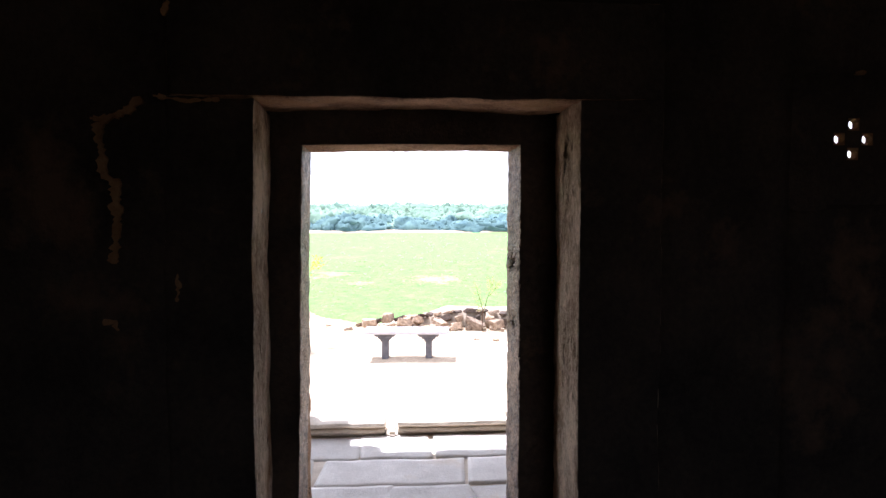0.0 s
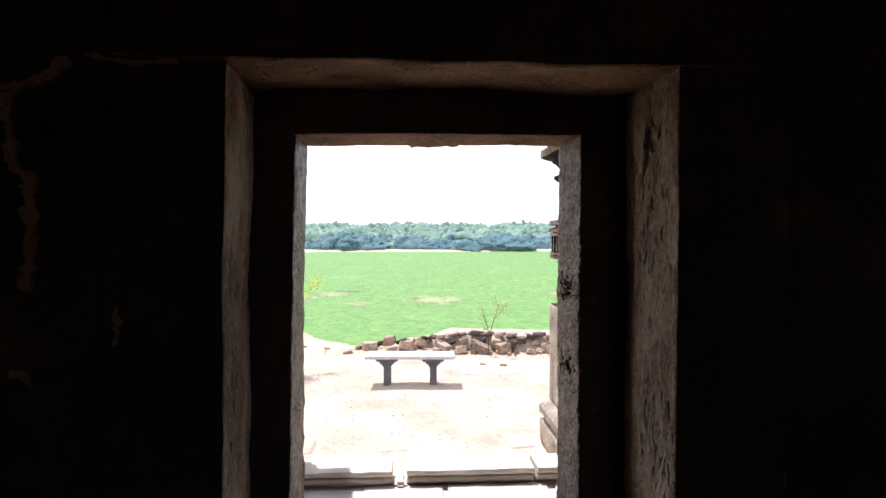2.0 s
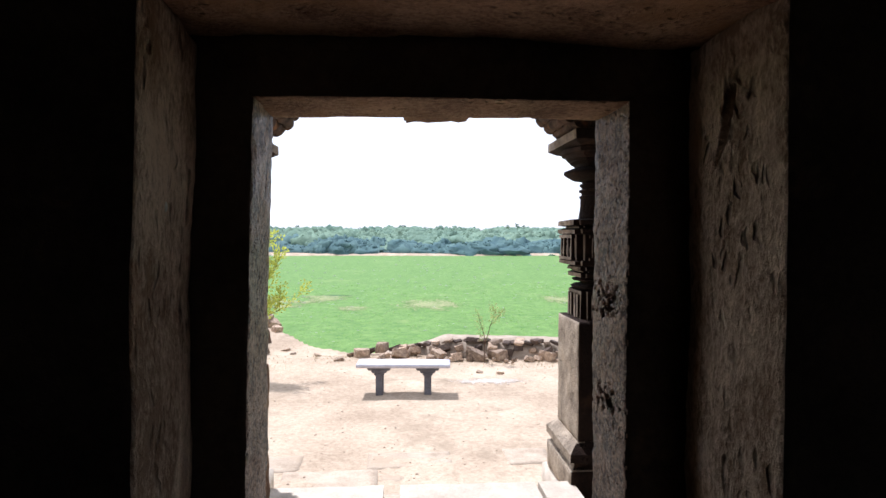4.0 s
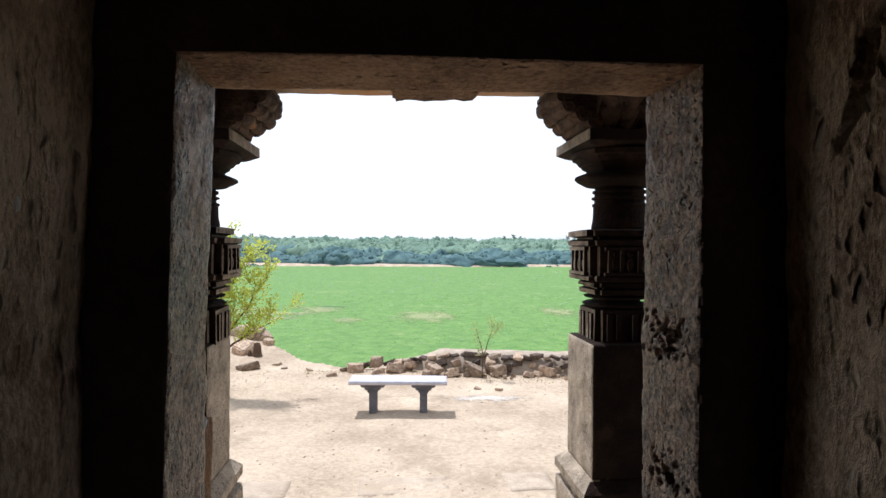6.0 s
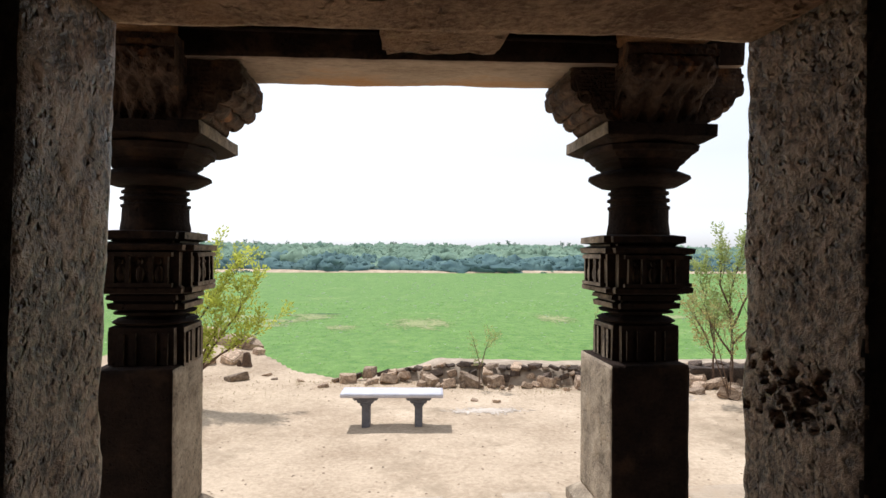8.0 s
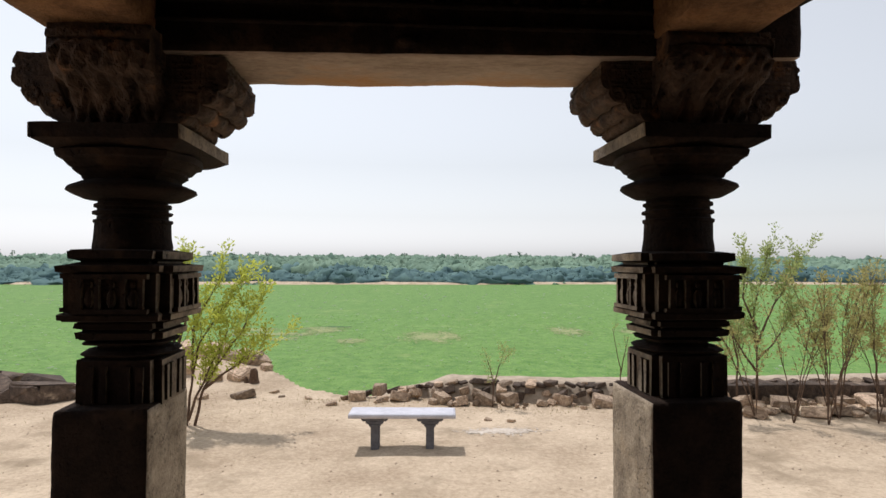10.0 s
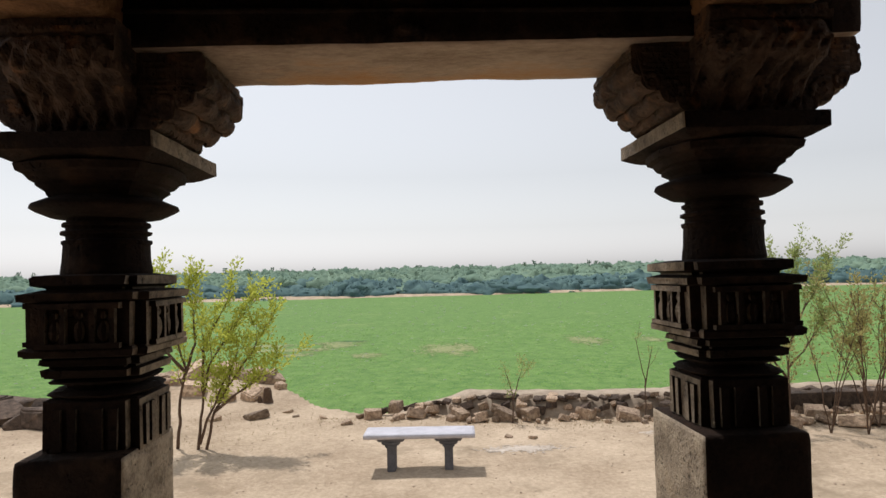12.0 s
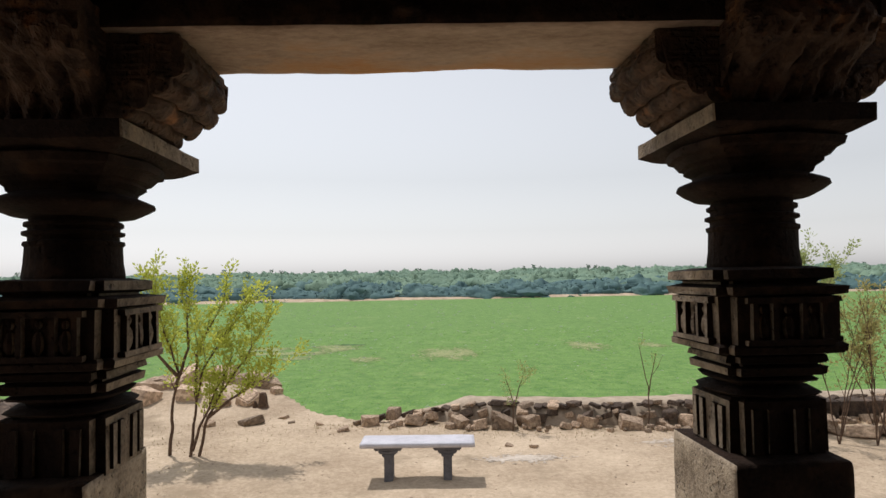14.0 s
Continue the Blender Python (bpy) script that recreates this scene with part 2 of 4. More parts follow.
def square_prism(bm, rows, cut=0.0):
    rings = []
    for h, z in rows:
        c = h - cut
        plan = [(c, -h), (h, -c), (h, c), (c, h), (-c, h), (-h, c), (-h, -c), (-c, -h)] if cut else [(h, -h), (h, h), (-h, h), (-h, -h)]
        rings.append([bm.verts.new((x, y, z)) for x, y in plan])
    k = len(rings[0])
    for a, b in zip(rings, rings[1:]):
        for s in range(k):
            bm.faces.new((a[s], a[(s + 1) % k], b[(s + 1) % k], b[s]))
    bm.faces.new(rings[0][::-1])
    bm.faces.new(rings[-1])


def roughen(bm, amp, freq, step=None):
    if step:
        for _ in range(3):
            long = [e for e in bm.edges if e.calc_length() > step]
            if not long:
                break
            bmesh.ops.subdivide_edges(bm, edges=long, cuts=1, use_grid_fill=True)
    for v in bm.verts:
        v.co += amp * (noise.noise_vector(v.co * freq) + 0.5 * noise.noise_vector(v.co * freq * 2.7))


def tube(verts, faces, points, radii, sides=6):
    """A tapered tube along points, added to verts and faces."""
    start = len(verts)
    for i, p in enumerate(points):
        d = (points[min(i + 1, len(points) - 1)] - points[max(i - 1, 0)]).normalized()
        u = d.orthogonal().normalized()
        w = d.cross(u)
        for s in range(sides):
            a = 2 * math.pi * s / sides
            verts.append(p + radii[i] * (math.cos(a) * u + math.sin(a) * w))
    for i in range(len(points) - 1):
        for s in range(sides):
            a, b = start + i * sides + s, start + i * sides + (s + 1) % sides
            faces.append((a, b, b + sides, a + sides))
    faces.append(tuple(range(start + (len(points) - 1) * sides, start + len(points) * sides)))


def empty(name, at=(0, 0, 0)):
    ob = new(name)
    ob.location = at
    return ob

# ---- the dark chamber ----
FLOOR, PORCH, YARD, FIELD = 0.15, 0.175, -0.81, -1.70
BACK = 2.914  # outer face of the front wall
v, f = rough_block((-2.7, -2.6, FLOOR - 0.2), (3.0, 2.40, FLOOR), 0.12, 0.006, 3.0)
tagged(thing("floor", v, f, soot), "worn dark stone floor of the chamber", "floor", kind="structure")
v, f = rough_block((-2.9, -2.8, 2.95), (3.2, BACK, 3.15), 0.2, 0.01, 2.0)
tagged(thing("ceiling", v, f, soot), "soot-black stone slab ceiling", "ceiling", kind="structure")
for name, lo, hi in (("wall_west", (-2.9, -2.6, -0.1), (-2.7, 2.40, 2.95)), ("wall_east", (3.0, -2.6, -0.1), (3.2, 2.40, 2.95))):
    v, f = rough_block(lo, hi, 0.2, 0.01, 2.0)
    tagged(thing(name, v, f, soot), "soot-blackened plastered stone wall", "wall", kind="structure")

# behind the view; the opening is added to light the bare plaster patches
south = empty("wall_south")
tagged(south, "soot-blackened stone wall out of view with an added opening", "wall", kind="structure")
for lo, hi in (((-2.9, -2.8, -0.1), (0.7, -2.6, 2.95)), ((1.7, -2.8, -0.1), (3.2, -2.6, 2.95)), ((0.7, -2.8, -0.1), (1.7, -2.6, 0.9)), ((0.7, -2.8, 2.0), (1.7, -2.6, 2.95))):
    v, f = rough_block(lo, hi, 0.2, 0.006, 2.0)
    thing("masonry", v, f, soot, south, True)

# the thick front wall, with the doorway and a small pierced window
wall = empty("wall_north")
tagged(wall, "thick soot-black stone wall round the doorway", "wall", kind="structure")
JX, JZ = 1.401, 1.869
for lo, hi in (((-2.9, 2.40, -0.1), (-0.66, BACK, 2.95)), ((-0.66, 2.40, 2.27), (0.80, BACK, 2.95)), ((0.80, 2.40, -0.1), (JX - 0.2, BACK, 2.95)),
               ((JX + 0.2, 2.40, -0.1), (3.2, 2.50, 2.95)), ((JX + 0.75, 2.503, -0.1), (3.2, BACK, 2.95)),
               ((JX + 0.203, 2.503, -0.1), (JX + 0.747, BACK, JZ - 0.2)), ((JX + 0.203, 2.503, JZ + 0.2), (JX + 0.747, BACK, 2.95)), ((JX - 0.2, 2.40, -0.1), (JX + 0.2, BACK, JZ - 0.2)), ((JX - 0.2, 2.40, JZ + 0.2), (JX + 0.2, BACK, 2.95))):
    v, f = rough_block(lo, hi, 0.06, 0.004, 4.0, 0.004)
    piece = thing("masonry", v, f, soot, wall, True)
    # bare stone inside the little window
    piece.data.materials.append(jamb_grey)
    for face in piece.data.polygons:
        c = face.center
        if -0.21 < c.x - JX < 0.76 and abs(c.z - JZ) < 0.21 and c.y > 2.43:
            face.material_index = 1
# pierced slab: four small holes in a flower round its middle
bm = bmesh.new()
S, R, W = 0.222, 0.045, 0.019
cuts_x = sorted([-S, -R - W, -R + W, -W, W, R - W, R + W, S])
holes = {(0, 1), (0, -1), (1, 0), (-1, 0)}
for i in range(7):
    for j in range(7):
        x0, x1, z0, z1 = cuts_x[i], cuts_x[i + 1], cuts_x[j], cuts_x[j + 1]
        cx, cz = (x0 + x1) / 2, (z0 + z1) / 2
        if any(abs(cx - hx * R) < W * 0.9 and abs(cz - hz * R) < W * 0.9 for hx, hz in holes):
            continue
        box(bm, (JX + x0, 2.402, JZ + z0), (JX + x1, 2.434, JZ + z1))
bmesh.ops.remove_doubles(bm, verts=bm.verts, dist=0.0005)
part("pierced_slab", bm, soot, wall, "stone slab pierced by four small holes")
for hx, hz in sorted(holes):
    bm = bmesh.new()
    cx, cz, w, k = JX + hx * R, JZ + hz * R, W - 0.0005, 0.003
    for lo, hi in (((-w, -w), (-w + k, w)), ((w - k, -w), (w, w)), ((-w + k, -w), (w - k, -w + k)), ((-w + k, w - k), (w - k, w))):
        box(bm, (cx + lo[0], 2.404, cz + lo[1]), (cx + hi[0], 2.432, cz + hi[1]))
    for sx in (-1, 1):
        for sz in (-1, 1):
            ring = [[bm.verts.new((cx + sx * a, y, cz + sz * b)) for a, b in ((w - k, w - k), (w - k - 0.009, w - k), (w - k, w - k - 0.009))] for y in (2.404, 2.432)]
            bm.faces.new(ring[0]), bm.faces.new(ring[1][::-1])
            for i in range(3):
                bm.faces.new((ring[0][i], ring[1][i], ring[1][(i + 1) % 3], ring[0][(i + 1) % 3]))
    bmesh.ops.recalc_face_normals(bm, faces=bm.faces)
    part("hole_lining", bm, chip_tan, wall, "pale plaster lining of a hole")


def chip(points, width, name="bare_patch"):
    """A strip of fallen plaster along points (x, z) on the chamber side of the wall."""
    verts, faces = [], []
    rnd = random.Random(len(points) * 7 + int(points[0][0] * 100))
    fine = []
    for (x0, z0), (x1, z1) in zip(points, points[1:]):
        k = max(2, int(math.hypot(x1 - x0, z1 - z0) / 0.007))
        fine += [(x0 + (x1 - x0) * s / k, z0 + (z1 - z0) * s / k) for s in range(k)]
    fine.append(points[-1])
    for i, (x, z) in enumerate(fine):
        a, b = fine[max(i - 1, 0)], fine[min(i + 1, len(fine) - 1)]
        d = Vector((b[0] - a[0], 0, b[1] - a[1])).normalized()
        nrm = Vector((-d.z, 0, d.x))
        w = width * (0.85 + 0.8 * noise.noise(Vector((x * 40, z * 40, 3))) + rnd.uniform(-0.4, 0.4)) * (0.5 if i in (0, len(fine) - 1) else 1)
        p = Vector((x + rnd.uniform(-0.004, 0.004), 2.392, z))
        verts += [p - nrm * w, p + nrm * w * (0.75 + 0.5 * noise.noise(Vector((x * 60, z * 60, 8))) + rnd.uniform(-0.35, 0.35))]
    n = len(verts)
    verts += [q + Vector((0, 0.012, 0)) for q in verts]
    for i in range(len(fine) - 1):
        a = 2 * i
        faces += [(a, a + 1, a + 3, a + 2), (a + n, a, a + 2, a + 2 + n), (a + 1, a + 1 + n, a + 3 + n, a + 3)]
    thing(name, verts, faces, chip_tan, wall, label="bare tan patch where plaster fell away")


chip([(-0.872, 1.916), (-0.831, 1.914), (-0.765, 1.938), (-0.730, 1.977)], 0.012)
chip([(-0.848, 1.905), (-0.842, 1.82), (-0.838, 1.752), (-0.806, 1.738), (-0.803, 1.70), (-0.805, 1.60), (-0.818, 1.50)], 0.015)
chip([(-0.856, 1.329), (-0.822, 1.331), (-0.812, 1.305)], 0.010)
chip([(-0.69, 1.981), (-0.602, 1.967), (-0.506, 1.972)], 0.006)
chip([(-0.658, 2.203), (-0.645, 2.25)], 0.009)
chip([(-0.640, 1.470), (-0.637, 1.43), (-0.640, 1.388)], 0.006)
chip([(1.395, 2.068), (1.425, 2.070)], 0.005)

# outer doorway: two jambs and a lintel, splayed a little
door = empty("door_1")
tagged(door, "rough grey stone doorway with pitted jambs", "doorway", kind="structure")


def gouge(p, out):
    """Scars in the jamb that faces the passage."""
    if out.x > -0.6:
        return 0.0
    t = min(max((1.87 - p.z) / 0.14, 0.0), 1.0)
    y = 2.565 + 0.07 * t * t
    d = math.hypot((p.y - y) * 1.3, max(abs(p.z - 1.81) - 0.055, 0.0))
    return 0.07 * min(1.0, max(0.0, 1.8 - 1.8 * d / 0.020))


def splay_a(p):
    k = (p.y - 2.40) / 0.343
    worn = min(1.0, max(0.0, (1.98 - p.z) / 0.5))
    return Vector((p.x + (-0.026 * k - 0.020 * worn if p.x < 0 else 0.008 * k + 0.005 * worn), p.y, p.z))


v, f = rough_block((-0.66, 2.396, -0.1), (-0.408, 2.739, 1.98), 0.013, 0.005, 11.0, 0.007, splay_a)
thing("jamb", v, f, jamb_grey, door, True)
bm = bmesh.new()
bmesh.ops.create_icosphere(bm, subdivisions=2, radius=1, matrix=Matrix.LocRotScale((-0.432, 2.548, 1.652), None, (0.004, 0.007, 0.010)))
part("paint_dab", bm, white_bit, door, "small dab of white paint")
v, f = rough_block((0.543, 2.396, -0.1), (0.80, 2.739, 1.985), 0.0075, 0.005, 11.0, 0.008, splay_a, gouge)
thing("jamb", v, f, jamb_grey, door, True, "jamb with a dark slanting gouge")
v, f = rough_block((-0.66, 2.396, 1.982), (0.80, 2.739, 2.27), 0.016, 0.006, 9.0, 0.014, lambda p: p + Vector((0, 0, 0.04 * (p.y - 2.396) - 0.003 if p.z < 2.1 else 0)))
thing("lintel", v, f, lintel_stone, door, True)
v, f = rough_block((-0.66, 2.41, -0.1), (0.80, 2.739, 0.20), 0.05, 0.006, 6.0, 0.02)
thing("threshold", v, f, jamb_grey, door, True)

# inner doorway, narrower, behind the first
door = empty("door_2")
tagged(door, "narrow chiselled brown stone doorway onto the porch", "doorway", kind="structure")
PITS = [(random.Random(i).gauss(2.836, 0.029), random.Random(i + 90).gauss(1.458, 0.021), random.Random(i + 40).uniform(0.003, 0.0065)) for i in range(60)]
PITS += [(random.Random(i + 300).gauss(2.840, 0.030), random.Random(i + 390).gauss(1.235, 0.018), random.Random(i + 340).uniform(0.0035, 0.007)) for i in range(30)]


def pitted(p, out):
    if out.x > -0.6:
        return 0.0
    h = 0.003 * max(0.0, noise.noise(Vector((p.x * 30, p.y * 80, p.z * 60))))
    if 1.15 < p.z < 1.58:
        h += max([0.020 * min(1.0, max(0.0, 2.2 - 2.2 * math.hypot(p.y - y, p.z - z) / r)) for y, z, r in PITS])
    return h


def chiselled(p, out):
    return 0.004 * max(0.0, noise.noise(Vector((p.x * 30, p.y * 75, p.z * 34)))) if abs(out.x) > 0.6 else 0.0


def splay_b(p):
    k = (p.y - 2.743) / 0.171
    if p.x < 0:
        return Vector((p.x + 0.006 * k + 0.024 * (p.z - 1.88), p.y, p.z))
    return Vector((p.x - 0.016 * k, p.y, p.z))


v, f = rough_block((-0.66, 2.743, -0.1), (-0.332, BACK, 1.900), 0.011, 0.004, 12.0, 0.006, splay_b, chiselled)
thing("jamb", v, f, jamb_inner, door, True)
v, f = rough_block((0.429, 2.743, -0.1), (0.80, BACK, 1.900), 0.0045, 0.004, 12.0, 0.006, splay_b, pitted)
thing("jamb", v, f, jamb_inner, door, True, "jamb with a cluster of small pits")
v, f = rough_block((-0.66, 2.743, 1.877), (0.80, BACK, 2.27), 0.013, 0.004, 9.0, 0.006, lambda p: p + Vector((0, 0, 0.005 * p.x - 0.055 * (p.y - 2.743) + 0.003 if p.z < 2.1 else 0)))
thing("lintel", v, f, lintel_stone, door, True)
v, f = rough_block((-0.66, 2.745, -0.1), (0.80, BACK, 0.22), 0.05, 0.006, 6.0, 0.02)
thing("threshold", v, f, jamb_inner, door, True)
bm = bmesh.new()
box(bm, (-0.036, BACK - 0.002, 1.884), (0.128, 3.032, 2.005), 0.006)
roughen(bm, 0.004, 30, 0.03)
for q in bm.verts:
    u = (q.co.y - BACK) / 0.118
    q.co.x = 0.05 + (q.co.x - 0.05) * (1 - (0.03 if q.co.x > 0.05 else 0.05) * u)
    q.co.z += 0.055 * (q.co.x - 0.07) * 0.3
part("crest_plaque", bm, lintel_stone, door, "stone tongue jutting from the lintel")

v, f = rough_block((-0.45, BACK + 0.004, -0.1), (-0.360, 3.035, 1.290), 0.02, 0.008, 18.0, 0.012)
thing("stone_stub", v, f, lintel_stone, door, True, "broken stub of a side post")
bm = bmesh.new()
bmesh.ops.create_icosphere(bm, subdivisions=3, radius=1, matrix=Matrix.LocRotScale((-0.388, 2.975, 1.288), None, (0.030, 0.035, 0.020)))
roughen(bm, 0.008, 40)
part("paint_dab", bm, white_bit, door, "blotch of white paint on the stub")

# faces looking into the chamber get the wall's soot colour, their shade painted in
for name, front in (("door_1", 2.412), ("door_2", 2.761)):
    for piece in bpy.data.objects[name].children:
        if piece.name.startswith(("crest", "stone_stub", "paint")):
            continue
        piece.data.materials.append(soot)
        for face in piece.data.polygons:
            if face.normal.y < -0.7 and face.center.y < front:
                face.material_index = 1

# ---- the porch ----
platform = empty("porch_platform")
tagged(platform, "raised cream stone platform of the porch", "platform", kind="structure")
for lo, hi in (((-1.48, BACK + 0.02, -1.1), (1.78, 4.775, PORCH - 0.014)), ((-1.48, 4.778, -1.1), (-0.80, 5.32, PORCH - 0.010)), ((0.86, 4.778, -1.1), (1.78, 5.32, PORCH - 0.010))):
    v, f = rough_block(lo, hi, 0.09, 0.008, 3.0, 0.02)
    thing("platform_block", v, f, sill_stone, platform, True)
pave = empty("porch_floor")
tagged(pave, "cracked grey flagstone porch floor", "floor", kind="structure")
rnd = random.Random(5)
y = BACK + 0.03
for depth in (0.46, 0.40, 0.36, 0.38):
    x = -1.33
    while x < 1.65:
        w = rnd.uniform(0.45, 0.85)
        x1 = min(x + w, 1.75)
        dz = rnd.uniform(-0.008, 0.006)
        skew = rnd.uniform(-0.22, 0.22)
        v, f = rough_block((x + 0.006, y + 0.006, PORCH - 0.06), (x1 - 0.006, y + depth - 0.006, PORCH + dz), 0.035, 0.004, 9.0, 0.006,
                           lambda p, s=skew, yy=y: p + Vector((s * (p.y - yy), 0.03 * noise.noise(Vector((p.x * 3, 0, 1))), 0)))
        thing("flagstone", v, f, flag, pave, True)
        x = x1
    y += depth

# low moulded kerb between the pillars, with a gap
kerb = empty("porch_kerb")
tagged(kerb, "low moulded cream stone kerb along the porch edge", "kerb", kind="structure")
for x0, x1 in ((-0.80, -0.12), (-0.035, 0.69), (0.71, 0.90)):
    bm = bmesh.new()
    rows = [(4.585, PORCH - 0.01), (4.585, 0.186), (4.545, 0.190), (4.538, 0.203), (4.545, 0.216), (4.575, 0.222), (4.575, 0.230), (4.53, 0.234), (4.522, 0.246), (4.53, 0.262), (4.76, 0.262), (4.76, PORCH - 0.01)]
    n = max(2, int((x1 - x0) / 0.06))
    rings = [[bm.verts.new((x0 + (x1 - x0) * i / n, yy, zz)) for yy, zz in rows] for i in range(n + 1)]
    for a, b in zip(rings, rings[1:]):
        for s in range(len(rows)):
            bm.faces.new((a[s], a[(s + 1) % len(rows)], b[(s + 1) % len(rows)], b[s]))
    bm.faces.new(rings[0]), bm.faces.new(rings[-1][::-1])
    roughen(bm, 0.006, 9)
    part("kerb_stone", bm, sill_stone, kerb)
bm = bmesh.new()
box(bm, (-0.115, 4.50, PORCH - 0.01), (-0.040, 4.70, 0.205), 0.02)
roughen(bm, 0.012, 9, 0.05)
part("kerb_stone", bm, sill_stone, kerb, "broken low piece")


def fine_profile(prof, step):
    out = []
    for (x0, z0), (x1, z1) in zip(prof, prof[1:]):
        k = max(1, int(math.hypot(x1 - x0, z1 - z0) / step))
        out += [(x0 + (x1 - x0) * t / k, z0 + (z1 - z0) * t / k) for t in range(k)]
    return out + [prof[-1]]


def bracket_arm(parent, turn, z0, z1, reach, half):
    """One carved arm of the capital: lobed arms over the beam, block-like arms to front and back."""
    bm = bmesh.new()
    lobed = turn % 180 == 0
    if lobed:
        prof = [(0.10, z1), (reach - 0.03, z1), (reach - 0.03, z1 - 0.022), (reach - 0.018, z1 - 0.026), (reach - 0.018, z1 - 0.040), (reach - 0.026, z1 - 0.044), (reach - 0.026, z1 - 0.056), (reach - 0.008, z1 - 0.062)]
        for cx, cz, r in ((reach - 0.034, z1 - 0.092, 0.036), (reach - 0.074, z1 - 0.140, 0.040), (reach - 0.128, z1 - 0.182, 0.040), (reach - 0.180, z1 - 0.214, 0.034)):
            for k in range(7):
                a = radians(45 - k * 24)
                prof.append((cx + r * math.cos(a), max(cz + r * math.sin(a), z0)))
        prof += [(reach - 0.22, z0), (0.10, z0)]
    else:
        prof = [(0.10, z1), (reach - 0.02, z1), (reach - 0.02, z1 - 0.024), (reach - 0.004, z1 - 0.028), (reach - 0.004, z1 - 0.052), (reach - 0.016, z1 - 0.057), (reach - 0.012, z1 - 0.075),
                (reach + 0.002, z1 - 0.11), (reach - 0.008, z1 - 0.15), (reach - 0.032, z1 - 0.185), (reach - 0.075, z1 - 0.215), (reach - 0.14, z0), (0.10, z0)]
    prof = fine_profile(prof, 0.009)
    cols = 44
    rings = []
    for c in range(cols):
        v = 2 * c / (cols - 1) - 1
        yy = half * v
        ring = []
        for x, z in prof:
            d = z1 - z
            if x > 0.2 and d > 0.06:
                if lobed:
                    x += 0.006 * math.sin(v * 9 + d * 40) - 0.02 * abs(v) ** 4
                else:
                    # three tiers of scalloped swags, each tucked under the one above
                    for tier, (d0, deep, n) in enumerate(((0.085, 0.034, 3), (0.125, 0.045, 2.5), (0.175, 0.04, 3.5))):
                        hem = d0 + deep * abs(math.sin(n * math.pi * (v * 0.5 + 0.13 * tier))) + 0.01 * noise.noise(Vector((v * 5, d * 20, turn + tier)))
                        x -= 0.014 / (1 + math.exp(-(d - hem) * 420))
                    x += 0.020 + 0.009 * math.sin(v * 23 + d * 55) * math.sin(d * 38) - 0.03 * abs(v) ** 6
                    z += 0.030 * max(0.0, math.sin(v * 13 + 1)) * min(1.0, max(0.0, (d - 0.16) / 0.05))
            ring.append(bm.verts.new((x, yy, max(z, z0))))
        rings.append(ring)
    k = len(prof)
    for a, b in zip(rings, rings[1:]):
        for t in range(k):
            bm.faces.new((a[t], b[t], b[(t + 1) % k], a[(t + 1) % k]))
    bmesh.ops.triangulate(bm, faces=[bm.faces.new(rings[0]), bm.faces.new(rings[-1][::-1])])
    roughen(bm, 0.005, 30)
    arm = part("bracket_arm", bm, carved_stone, parent)
    arm.matrix_local = pose(0, 0, 0, 0, 0, turn)
    verts, faces = [], []
    for side in (-1, 1):
        y = side * (half - 0.006)
        for cx, cz, r0, way in ((reach - 0.085, z1 - 0.150, 0.030, 1), (reach - 0.155, z1 - 0.178, 0.038, 1), (reach - 0.215, z1 - 0.185, 0.030, -1)):
            pts = [Vector((cx + r0 * (1 - t / 26) * math.cos(way * t * 0.42 + 0.8), y, cz + r0 * (1 - t / 26) * math.sin(way * t * 0.42 + 0.8))) for t in range(22)]
            tube(verts, faces, pts, [0.014 * (1 - t / 34) for t in range(22)], 7)
        for z in (z1 - 0.030, z1 - 0.050, z1 - 0.088, z1 - 0.106, z1 - 0.124):
            tube(verts, faces, [Vector((0.17 + (reach - 0.225) * t / 7, y, z)) for t in range(8)], [0.0085] * 8, 6)
    thing("scrollwork", verts, faces, carved_stone, arm, True)
    return arm


